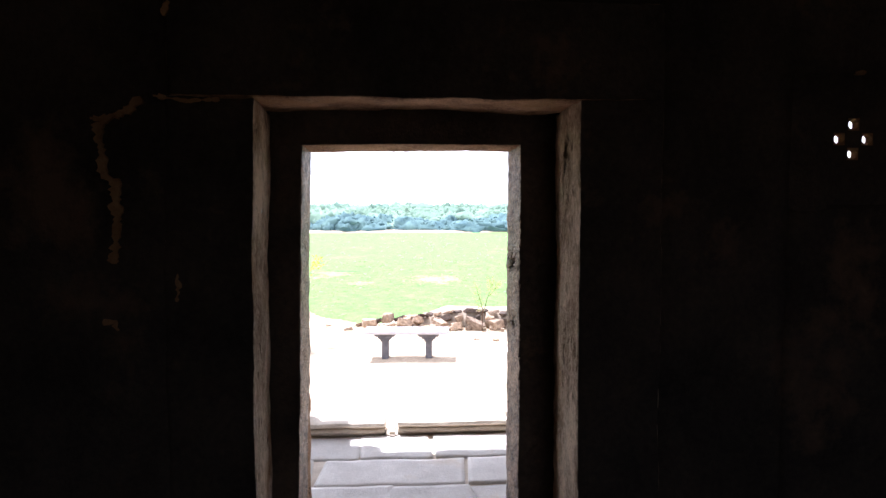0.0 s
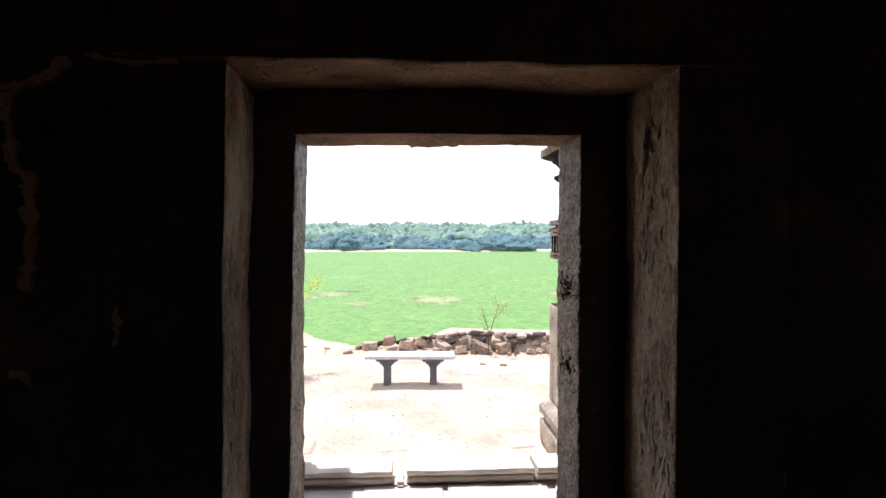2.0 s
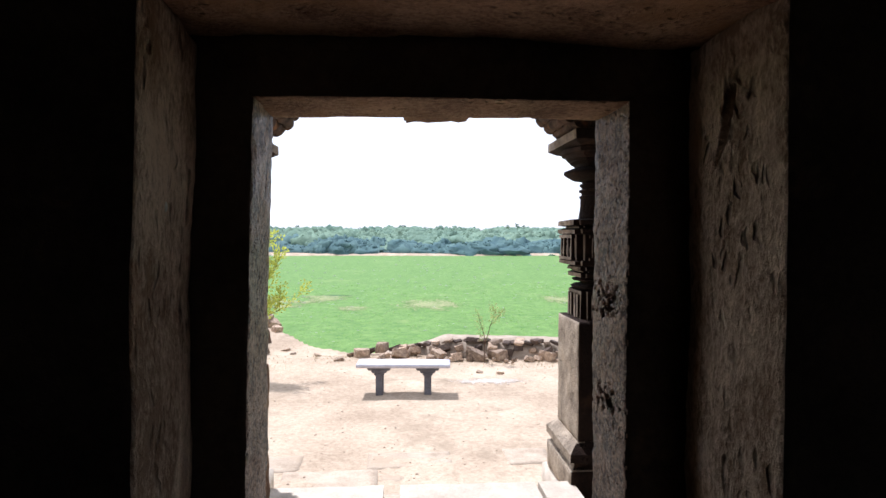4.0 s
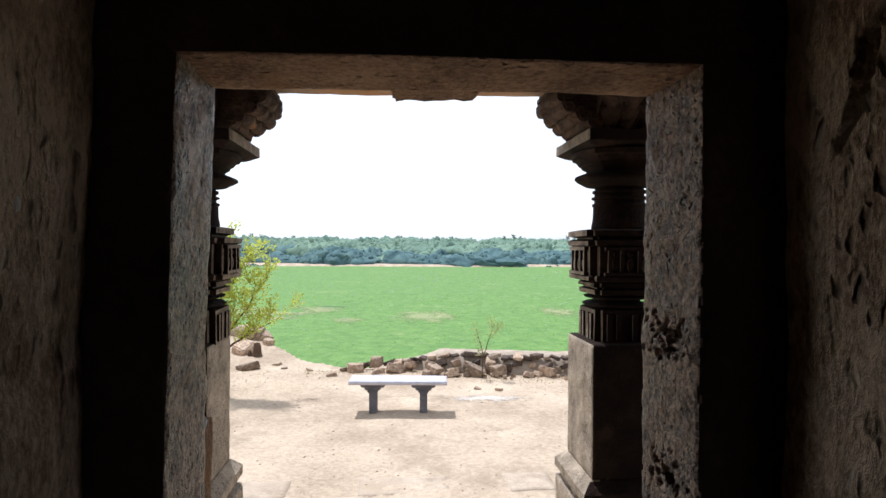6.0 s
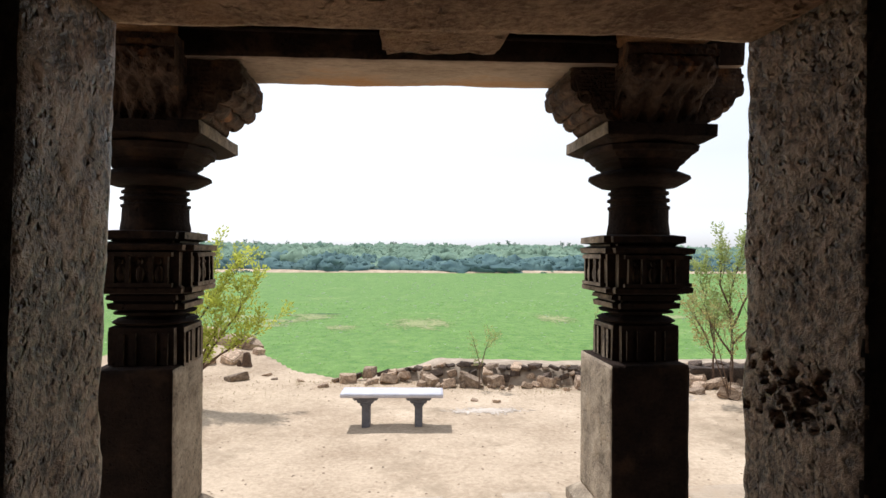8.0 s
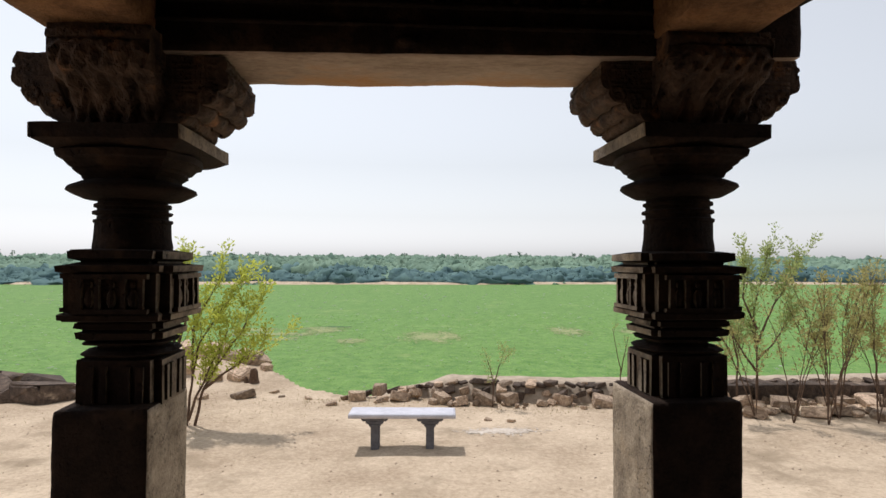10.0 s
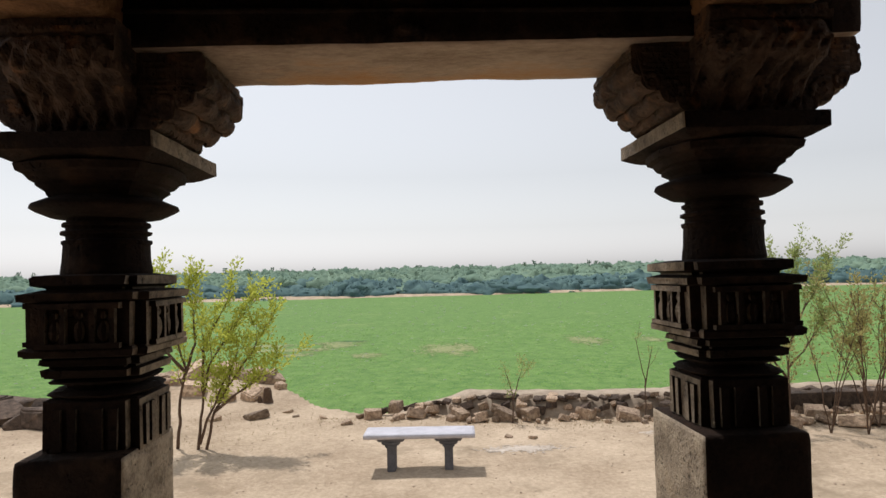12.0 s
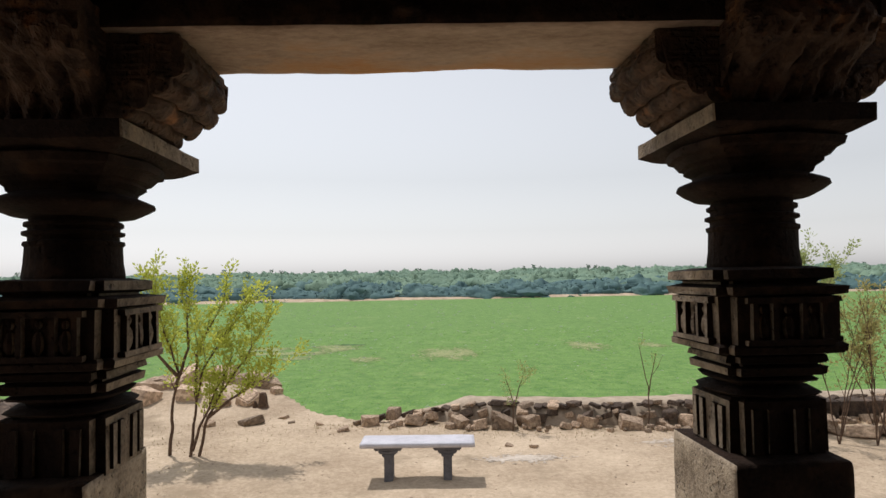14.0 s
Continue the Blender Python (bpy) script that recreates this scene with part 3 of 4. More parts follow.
def pillar(at, side, block, inner, lift):
    """side: +1 or -1, the way out from the passage; block: its plan (x0, x1, y0, y1); inner: reach of the arm over the passage; lift: of the capital."""
    p = empty("porch_pillar", at)
    Z = lambda z: z - at[2] + lift * min(1.0, max(0.0, (z - 1.68) / 0.25))
    bx0, bx1, by0, by1 = block[0] - at[0], block[1] - at[0], block[2] - at[1], block[3] - at[1]
    mid = Vector(((bx0 + bx1) / 2, (by0 + by1) / 2, 0))
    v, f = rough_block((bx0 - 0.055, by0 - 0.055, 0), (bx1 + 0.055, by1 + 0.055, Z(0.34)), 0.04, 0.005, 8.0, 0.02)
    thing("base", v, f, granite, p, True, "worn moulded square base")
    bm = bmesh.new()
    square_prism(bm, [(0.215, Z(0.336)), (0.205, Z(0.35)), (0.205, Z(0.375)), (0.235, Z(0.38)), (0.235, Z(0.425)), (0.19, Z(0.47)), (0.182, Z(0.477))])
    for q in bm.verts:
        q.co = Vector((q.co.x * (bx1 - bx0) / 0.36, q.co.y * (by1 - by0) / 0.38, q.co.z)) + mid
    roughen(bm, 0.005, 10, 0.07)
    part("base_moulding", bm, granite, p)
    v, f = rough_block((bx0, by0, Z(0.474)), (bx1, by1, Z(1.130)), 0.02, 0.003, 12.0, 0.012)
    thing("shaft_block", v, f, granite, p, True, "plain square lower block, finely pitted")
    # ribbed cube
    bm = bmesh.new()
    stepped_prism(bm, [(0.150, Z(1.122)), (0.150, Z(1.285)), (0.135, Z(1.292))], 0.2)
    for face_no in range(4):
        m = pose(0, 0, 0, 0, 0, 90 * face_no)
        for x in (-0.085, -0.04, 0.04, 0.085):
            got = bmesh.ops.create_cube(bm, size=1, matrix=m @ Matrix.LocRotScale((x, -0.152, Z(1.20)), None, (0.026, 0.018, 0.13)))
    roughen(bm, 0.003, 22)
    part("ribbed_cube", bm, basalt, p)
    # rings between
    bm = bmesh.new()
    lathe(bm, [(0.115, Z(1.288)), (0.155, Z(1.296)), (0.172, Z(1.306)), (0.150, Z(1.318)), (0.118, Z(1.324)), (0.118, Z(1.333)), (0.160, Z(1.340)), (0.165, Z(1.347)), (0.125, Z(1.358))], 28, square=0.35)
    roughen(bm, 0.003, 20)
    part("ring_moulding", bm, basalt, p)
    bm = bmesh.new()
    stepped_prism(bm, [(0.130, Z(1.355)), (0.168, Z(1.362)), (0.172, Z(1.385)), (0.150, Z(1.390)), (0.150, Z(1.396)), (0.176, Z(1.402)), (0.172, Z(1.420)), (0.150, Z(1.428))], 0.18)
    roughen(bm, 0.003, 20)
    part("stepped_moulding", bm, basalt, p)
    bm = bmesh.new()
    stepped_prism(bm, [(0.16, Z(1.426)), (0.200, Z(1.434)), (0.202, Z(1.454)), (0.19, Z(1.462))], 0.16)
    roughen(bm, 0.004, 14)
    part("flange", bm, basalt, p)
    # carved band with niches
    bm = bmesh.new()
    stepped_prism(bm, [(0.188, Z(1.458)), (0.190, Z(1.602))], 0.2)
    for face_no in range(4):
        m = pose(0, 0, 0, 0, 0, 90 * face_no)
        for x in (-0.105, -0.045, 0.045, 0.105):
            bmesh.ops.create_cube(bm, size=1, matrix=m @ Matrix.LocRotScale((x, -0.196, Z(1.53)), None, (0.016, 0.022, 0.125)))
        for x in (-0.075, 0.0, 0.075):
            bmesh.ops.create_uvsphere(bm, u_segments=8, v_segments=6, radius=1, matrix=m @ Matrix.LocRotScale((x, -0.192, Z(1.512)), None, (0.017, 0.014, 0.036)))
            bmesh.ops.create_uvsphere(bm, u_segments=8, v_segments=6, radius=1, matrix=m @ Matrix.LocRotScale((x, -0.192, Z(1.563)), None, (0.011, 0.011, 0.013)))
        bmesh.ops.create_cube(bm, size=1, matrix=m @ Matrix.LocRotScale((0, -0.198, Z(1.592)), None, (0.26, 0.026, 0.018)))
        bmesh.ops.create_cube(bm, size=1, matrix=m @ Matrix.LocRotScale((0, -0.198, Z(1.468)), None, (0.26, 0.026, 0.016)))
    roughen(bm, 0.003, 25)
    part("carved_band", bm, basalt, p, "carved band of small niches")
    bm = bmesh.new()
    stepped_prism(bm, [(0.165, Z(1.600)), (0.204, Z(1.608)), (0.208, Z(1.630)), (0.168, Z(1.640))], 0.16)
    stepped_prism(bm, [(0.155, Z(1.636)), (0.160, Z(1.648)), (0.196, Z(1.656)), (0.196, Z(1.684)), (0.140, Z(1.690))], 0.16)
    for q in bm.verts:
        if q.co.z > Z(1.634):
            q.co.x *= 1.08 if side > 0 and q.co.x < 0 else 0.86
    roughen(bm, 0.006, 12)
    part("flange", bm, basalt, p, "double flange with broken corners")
    # turned shaft
    bm = bmesh.new()
    lathe(bm, [(0.131, Z(1.685)), (0.134, Z(1.70)), (0.129, Z(1.74)), (0.126, Z(1.795)), (0.132, Z(1.80)), (0.132, Z(1.81)), (0.120, Z(1.814)), (0.120, Z(1.828)), (0.134, Z(1.833)),
               (0.134, Z(1.842)), (0.119, Z(1.847)), (0.119, Z(1.858)), (0.129, Z(1.862)), (0.129, Z(1.872)), (0.117, Z(1.876)), (0.115, Z(1.895))], 32)
    roughen(bm, 0.003, 24)
    part("shaft", bm, basalt, p, smooth=False)
    bm = bmesh.new()
    lathe(bm, [(0.13, Z(1.888)), (0.17, Z(1.893)), (0.208, Z(1.912)), (0.226, Z(1.925)), (0.222, Z(1.936)), (0.18, Z(1.954)), (0.15, Z(1.965))], 40)
    roughen(bm, 0.002, 16)
    part("cushion_disc", bm, basalt, p, "sharp-rimmed round cushion", True)
    bm = bmesh.new()
    lathe(bm, [(0.145, Z(1.960)), (0.150, Z(1.975)), (0.172, Z(1.992)), (0.172, Z(2.002)), (0.185, Z(2.008)), (0.200, Z(2.030)), (0.215, Z(2.036)), (0.222, Z(2.058)), (0.212, Z(2.064))], 36, square=0.4)
    roughen(bm, 0.003, 18)
    part("bell", bm, basalt, p)
    bm = bmesh.new()
    square_prism(bm, [(0.235, Z(2.058)), (0.262, Z(2.068)), (0.308, Z(2.090)), (0.308, Z(2.142)), (0.29, Z(2.146))], 0.006)
    for q in bm.verts:
        q.co.x *= 0.81 if side > 0 else 0.85
    roughen(bm, 0.004, 9, 0.08)
    part("abacus", bm, basalt, p, "square slab with chamfered underside")
    v, f = rough_block((-0.185, -0.185, Z(2.144)), (0.185, 0.185, Z(2.402)), 0.03, 0.005, 14.0, 0.01)
    thing("bracket_core", v, f, basalt, p, True)
    for turn in (0, 90, 180, 270):
        outer = 0.41 if side > 0 else 0.355
        reach = inner if turn == (180 if side > 0 else 0) else (0.37 if turn % 180 else outer)
        arm = bracket_arm(p, turn, Z(2.146), Z(2.462 if turn % 180 else 2.404), reach, 0.212 if turn % 180 == 0 else (0.195 if side > 0 else 0.170))
        if turn % 180 and side < 0:
            arm.location.x += 0.025
    # the upper stones are broader than the lower and not quite in line
    GROW = {"ribbed_cube": 1.02, "ring_moulding": 0.97, "stepped_moulding": 0.92, "flange": 1.0, "carved_band": 1.0, "shaft": 1.07, "cushion_disc": 1.03, "bell": 1.10}
    for piece in p.children:
        kind = piece.name.split(".")[0]
        if kind in GROW:
            for q in piece.data.vertices:
                q.co.x, q.co.y = q.co.x * GROW[kind], q.co.y * GROW[kind]
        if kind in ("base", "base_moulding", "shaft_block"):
            # shade put into the colour: near-black basalt towards the shrine and on top
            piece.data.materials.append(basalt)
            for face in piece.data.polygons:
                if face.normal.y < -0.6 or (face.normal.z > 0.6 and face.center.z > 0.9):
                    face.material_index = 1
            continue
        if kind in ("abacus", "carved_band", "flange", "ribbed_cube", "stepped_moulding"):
            # faces along the passage take a paler stone, the light they catch painted in
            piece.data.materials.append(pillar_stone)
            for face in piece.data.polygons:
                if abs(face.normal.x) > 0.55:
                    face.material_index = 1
        if kind == "abacus":
            piece.location += Vector((0.0 if side > 0 else 0.007, 0.04, 0))
        elif kind in ("flange", "carved_band", "ring_moulding", "stepped_moulding", "ribbed_cube"):
            piece.location += Vector((-0.025 if side > 0 else 0.02, -0.03, 0))
    return tagged(p, "dark carved basalt porch pillar on a square base", "pillar", "pillars of the porch")


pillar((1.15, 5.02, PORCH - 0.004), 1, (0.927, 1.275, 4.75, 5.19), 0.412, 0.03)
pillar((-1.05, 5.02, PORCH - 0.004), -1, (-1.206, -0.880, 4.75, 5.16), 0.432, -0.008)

# out-of-view walls beside the porch, added to keep side light off the pillars
for name, x0, x1, y0, y1 in (("wall_porch_west", -1.72, -1.50, BACK + 0.004, 3.7), ("wall_porch_east", 1.80, 2.02, 3.55, 4.3)):
    v, f = rough_block((x0, y0, -1.1), (x1, y1, 2.78), 0.1, 0.008, 3.0, 0.02)
    tagged(thing(name, v, f, basalt), "unseen dark stone wall added to block side light", "wall", kind="structure")

# beams over the pillars
def beam(lo, hi, label, mat, mould=False):
    b = empty("stone_beam")
    v, f = rough_block(lo, hi, 0.035, 0.005, 7.0, 0.012, lambda p: p + Vector((0, 0, 0.016 * p.x)))
    thing("body", v, f, mat, b, True)
    if mould:
        # the beam's shrine-side face is coloured near-black to stand for its shade
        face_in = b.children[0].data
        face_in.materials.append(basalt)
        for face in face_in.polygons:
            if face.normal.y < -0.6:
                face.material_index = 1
        y = lo[1] - 0.012
        for z, h in ((2.505, 0.014), (2.575, 0.022), (2.70, 0.02)):
            v, f = rough_block((lo[0] + 0.21, y - 0.01, z), (hi[0] - 0.37, y + 0.02, z + h), 0.05, 0.003, 9.0, 0.004)
            thing("moulding", v, f, basalt, b, True)
        for i in range(24):
            x = -0.62 + 1.42 * i / 23
            bm = bmesh.new()
            bmesh.ops.create_cube(bm, size=1, matrix=pose(x, y + 0.004, 2.64, 0, 18, 0) @ Matrix.Diagonal((0.02, 0.024, 0.085, 1)))
            part("carved_rib", bm, basalt, b)
        bm = bmesh.new()
        lathe(bm, [(0.05, 0), (0.05, 0.006), (0.036, 0.012), (0.03, 0.02), (0.012, 0.026)], 16)
        bmesh.ops.transform(bm, matrix=pose(0.02, y + 0.012, 2.455, 90, 0, 0) @ Matrix.Diagonal((1, 0.5, 1, 1)), verts=bm.verts)
        part("boss", bm, basalt, b, "small oval lotus boss")
    return tagged(b, label, "beam")


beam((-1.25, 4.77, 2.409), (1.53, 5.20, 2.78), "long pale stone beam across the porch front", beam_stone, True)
for x in (-1.05, 1.12):
    beam((x - 0.18, BACK + 0.002, 2.470), (x + 0.18, 4.765, 2.80), "rusty brown stone beam from wall to pillar", orange_stone)
v, f = rough_block((-1.55, BACK + 0.004, 2.81), (1.83, 5.21, 2.95), 0.12, 0.008, 4.0, 0.02)
tagged(thing("porch_ceiling", v, f, basalt), "dark stone slab roof of the porch", "ceiling", kind="structure")
TEMPLE = {ob.name for ob in bpy.data.objects}

# ---- the ground ----
EDGE = [(-400, 15.5), (-9, 15.4), (-6.6, 14.7), (-5.4, 16.6), (-2.9, 17.0), (-2.1, 15.6), (-1.35, 14.4), (-0.8, 14.05), (0.0, 14.1), (2.2, 13.6), (4.4, 13.3), (9, 13.6), (400, 14.5)]


def edge_y(x):
    for (x0, y0), (x1, y1) in zip(EDGE, EDGE[1:]):
        if x <= x1:
            return y0 + (y1 - y0) * (x - x0) / (x1 - x0)
    return EDGE[-1][1]


def ground_z(x, y):
    q = Vector((x, y, 0))
    z = YARD + 0.03 * noise.noise(q * 0.5) + 0.018 * noise.noise(q * 1.7) + 0.008 * noise.noise(q * 5)
    z += 0.34 * math.exp(-((x + 4.2) / 1.6) ** 2 - ((y - 16.2) / 0.9) ** 2)
    d = y - edge_y(x) - 0.15 * noise.noise(q * 1.3)
    if d > 0:
        z = max(z - 0.95 * d - 0.2 * min(d, 0.3), -2.1)
    if y > 89:
        s = y - 89 + 1.8 * noise.noise(Vector((x * 0.05, 0, 3)))
        far = -2.0 + min(max(s, 0), 2.5) * 0.22 + min(max(s - 2.5, 0), 170) * 0.016
        z = max(z, far) + (0.8 * noise.noise(q * 0.012) if s > 10 else 0)
    return z


def stepped(stops):
    out = []
    for (a, b, s) in stops:
        n = max(1, round((b - a) / s))
        out += [a + (b - a) * i / n for i in range(n)]
    return out + [stops[-1][1]]


xs = stepped([(-600, -200, 50), (-200, -60, 8), (-60, -12, 2.5), (-12, 12, 0.14), (12, 60, 2.5), (60, 200, 8), (200, 600, 50)])
ys = stepped([(-120, 3.3, 20), (3.3, 5.0, 0.5), (5.0, 19, 0.14), (19, 86, 5), (86, 102, 0.8), (102, 180, 5), (180, 420, 20), (420, 900, 80)])
nx = len(xs)
verts = [(x, y, ground_z(x, y)) for y in ys for x in xs]
faces = [(j * nx + i, j * nx + i + 1, (j + 1) * nx + i + 1, (j + 1) * nx + i) for j in range(len(ys) - 1) for i in range(nx - 1)]
tagged(thing("ground", verts, faces, sand, None, True), "dry sandy trodden ground with a low bank", "ground", kind="structure")

# green weed mat on the low ground up to the far shore
def field_z(x, y):
    q = Vector((x, y, 0))
    return FIELD + 0.025 * noise.noise(q * 0.35) + 0.012 * noise.noise(q * 1.2) + 0.005 * noise.noise(q * 4.3)


xs = stepped([(-400, -60, 20), (-60, -18, 3), (-18, 20, 0.16), (20, 60, 3), (60, 400, 20)])
ys = stepped([(13.9, 34, 0.16), (34, 50, 0.4), (50, 92, 2)])
nx = len(xs)
verts = [(x, y, field_z(x, y)) for y in ys for x in xs]
faces = [(j * nx + i, j * nx + i + 1, (j + 1) * nx + i + 1, (j + 1) * nx + i) for j in range(len(ys) - 1) for i in range(nx - 1)]
tagged(thing("field", verts, faces, field_green, None, True), "flat field of bright green weeds", "field", kind="structure")

# low leafy clumps that give the field its grain
rnd = random.Random(12)
verts, faces = [], []
for _ in range(17000):
    y = 15.0 + 26 * rnd.random() ** 1.4
    x = rnd.uniform(-0.66, 0.66) * (y + 3)
    if y < edge_y(x) + 0.6:
        continue
    r = rnd.uniform(0.03, 0.075) * (1 + (y - 15) * 0.03)
    h = r * rnd.uniform(0.12, 0.34)
    a = rnd.uniform(0, 6.28)
    c = Vector((x, y, field_z(x, y) - 0.012))
    n = len(verts)
    verts += [c + Vector((math.cos(a + k * 1.57) * r * rnd.uniform(0.6, 1.3), math.sin(a + k * 1.57) * r * rnd.uniform(0.6, 1.3), 0)) for k in range(4)]
    verts.append(c + Vector((rnd.uniform(-0.3, 0.3) * r, rnd.uniform(-0.3, 0.3) * r, h + 0.012)))
    faces += [(n, n + 1, n + 4), (n + 1, n + 2, n + 4), (n + 2, n + 3, n + 4), (n + 3, n, n + 4)]
tagged(thing("weed_clumps", verts, faces, clump_green), "low leafy green clumps covering the field", "weeds", kind="stuff")

# straw patches and a dark wet streak in the field
def ragged_patch(name, x, y, rx, ry, mat, label, seed, height, step=0.06, lift=0.010, kind="structure"):
    """A patch with a frayed outline that follows the surface below it."""
    verts, faces, index = [], [], {}

    def vert(i, j):
        if (i, j) not in index:
            px, py = x + i * step, y + j * step
            index[(i, j)] = len(verts)
            verts.append((px, py, height(px, py) + lift + lift * 0.6 * noise.noise(Vector((px, py, seed)) * 4)))
        return index[(i, j)]

    for i in range(-int(1.5 * rx / step), int(1.5 * rx / step)):
        for j in range(-int(1.5 * ry / step), int(1.5 * ry / step)):
            r = math.hypot(i * step / rx, j * step / ry)
            q = Vector((i * step * 1.1 / rx, j * step * 1.1 / ry, seed))
            if r + 0.5 * noise.noise(q * 2) + 0.8 * noise.noise(q * 9) < 0.75:
                faces.append((vert(i, j), vert(i + 1, j), vert(i + 1, j + 1), vert(i, j + 1)))
    tagged(thing(name, verts, faces, mat, None, True), label, "patch", kind=kind)


rnd = random.Random(11)
for i, (x, y, rx, ry) in enumerate(((1.9, 30, 1.4, 2.2), (-5.4, 31.2, 2.4, 0.8), (-3.4, 33.6, 1.3, 0.5), (-3.0, 32.5, 0.9, 1.1), (-4.6, 29.5, 0.8, 0.7), (-1.6, 28.6, 0.7, 0.8), (8.6, 31.5, 0.9, 1.8), (11.5, 31, 0.7, 1.2), (-6.5, 33, 1.2, 0.9), (14.5, 32, 1.5, 0.8))):
    ragged_patch("straw_patch", x, y, rx, ry, patch_straw, "pale straw-coloured dry patch among green weeds", i * 3.1, field_z)
ragged_patch("dark_streak", -2.7, 34.2, 1.0, 0.4, tuft_green, "dark green streak among the weeds", 9.0, field_z)
verts, faces = [], []
for _ in range(700):
    y = rnd.uniform(18, 75)
    x = rnd.uniform(-0.6, 0.6) * y
    s = rnd.uniform(0.025, 0.075) * (0.7 + y / 40)
    b = Vector((x, y, FIELD + 0.10))
    n = len(verts)
    verts += [b + Vector(o) * s for o in ((-1, 0, 0), (1, 0, 0), (0, 0.9, 0), (0.2, 0.1, 0.3))]
    faces += [(n, n + 1, n + 3), (n + 1, n + 2, n + 3), (n + 2, n, n + 3)]
tagged(thing("white_flowers", verts, faces, white_bit), "small white flecks scattered over the field", "flowers", kind="stuff")

verts, faces = [], []
for _ in range(5200):
    y = 15.2 + 30 * rnd.random() ** 1.3
    x = rnd.uniform(-0.64, 0.64) * (y + 2)
    if y < edge_y(x) + 0.5 or noise.noise(Vector((x * 0.35, y * 0.35, 4))) + rnd.uniform(-0.4, 0.4) < -0.05:
        continue
    s = rnd.uniform(0.012, 0.034) * (0.7 + y / 40)
    b = Vector((x, y, field_z(x, y) + 0.006))
    n = len(verts)
    verts += [b + Vector(o) * s for o in ((-1.4, 0, 0), (1.4, 0.2, 0), (0.1, 1.0, 0), (0.2, 0.3, 0.22))]
    faces += [(n, n + 1, n + 3), (n + 1, n + 2, n + 3), (n + 2, n, n + 3)]
tagged(thing("dry_weed_tips", verts, faces, fleck), "pale dry tips scattered among the green weeds", "weeds", kind="stuff")

# ---- far shore: scrub in belts ----
def bush(verts, faces, at, w, h, rnd):
    for _ in range(rnd.randint(3, 6)):
        c = Vector((at[0] + rnd.uniform(-0.5, 0.5) * w, at[1] + rnd.uniform(-0.4, 0.4) * w, at[2]))
        rx, rz = w * rnd.uniform(0.2, 0.36), h * rnd.uniform(0.6, 1.0)
        n, R, S = len(verts), 7, 14
        ph = rnd.uniform(0, 50)
        for i in range(R):
            e = (i / (R - 1)) * math.pi / 2
            for s in range(S):
                a = 2 * math.pi * s / S
                q = Vector((math.cos(a) * math.cos(e) + ph, math.sin(a) * math.cos(e), math.sin(e)))
                k = 1 + 0.36 * noise.noise(q * 1.7) + 0.42 * noise.noise(q * 5.5)
                verts.append(c + Vector((rx * k * math.cos(e) * math.cos(a), rx * k * math.cos(e) * math.sin(a), rz * k * math.sin(e))))
        for i in range(R - 1):
            for s in range(S):
                faces.append((n + i * S + s, n + i * S + (s + 1) % S, n + (i + 1) * S + (s + 1) % S, n + (i + 1) * S + s))
        for _ in range(46):
            a, e = rnd.uniform(0, 2 * math.pi), rnd.uniform(0.1, 1.5)
            p = c + Vector((rx * 1.02 * math.cos(e) * math.cos(a), rx * 1.02 * math.cos(e) * math.sin(a), rz * 1.02 * math.sin(e)))
            s = rnd.uniform(0.08, 0.22) * (1 + at[1] / 400)
            d1 = Vector((rnd.uniform(-1, 1), rnd.uniform(-1, 1), rnd.uniform(-0.3, 0.3))) * s
            d2 = Vector((rnd.uniform(-0.6, 0.6), rnd.uniform(-0.6, 0.2), rnd.uniform(0.2, 1))) * s
            n = len(verts)
            verts += [p - d1, p + d1, p + d2]
            faces.append((n, n + 1, n + 2))


def belt(name, count, y0, y1, spread, hw, hh, seed, label, mat=scrub):
    rnd = random.Random(seed)
    verts, faces = [], []
    for _ in range(count):
        y = rnd.uniform(y0, y1)
        x = rnd.uniform(-spread, spread) * y
        z = ground_z(x, y)
        bush(verts, faces, (x, y, z - 0.5), rnd.uniform(*hw), rnd.uniform(*hh), rnd)
    tagged(thing(name, verts, faces, mat, None, True), label, "bushes", kind="stuff")


belt("shore_bushes", 190, 95.5, 102, 0.85, (5, 11), (1.2, 2.5), 1, "dense dark green bushes along the far shore")
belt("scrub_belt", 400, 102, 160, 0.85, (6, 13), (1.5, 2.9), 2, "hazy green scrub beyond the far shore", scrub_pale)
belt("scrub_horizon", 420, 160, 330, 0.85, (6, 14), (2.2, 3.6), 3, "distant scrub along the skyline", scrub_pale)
belt("reeds", 4, 90.8, 91.6, 0.3, (1.5, 4), (0.35, 0.6), 4, "low pale bushes at the water edge", scrub_pale)
verts, faces = [], []
rnd = random.Random(21)
for _ in range(30):
    y = rnd.uniform(240, 330)
    x = rnd.uniform(-0.8, 0.8) * y
    z = ground_z(x, y)
    h = rnd.uniform(2.4, 3.6)
    tube(verts, faces, [Vector((x, y, z)), Vector((x + rnd.uniform(-0.4, 0.4), y, z + h))], [0.22, 0.12], 5)
    for _ in range(24):
        a = rnd.uniform(0, 6.28)
        r = rnd.uniform(0.2, 0.95)
        p = Vector((x + r * math.cos(a), y + r * math.sin(a), z + h + rnd.uniform(-0.8, 0.7)))
        d = Vector((rnd.uniform(-0.5, 0.5), 0, rnd.uniform(-0.5, 0.5)))
        n = len(verts)
        verts += [p - d, p + d, p + Vector((rnd.uniform(-0.4, 0.4), 0.2, rnd.uniform(0.2, 0.7)))]
        faces.append((n, n + 1, n + 2))
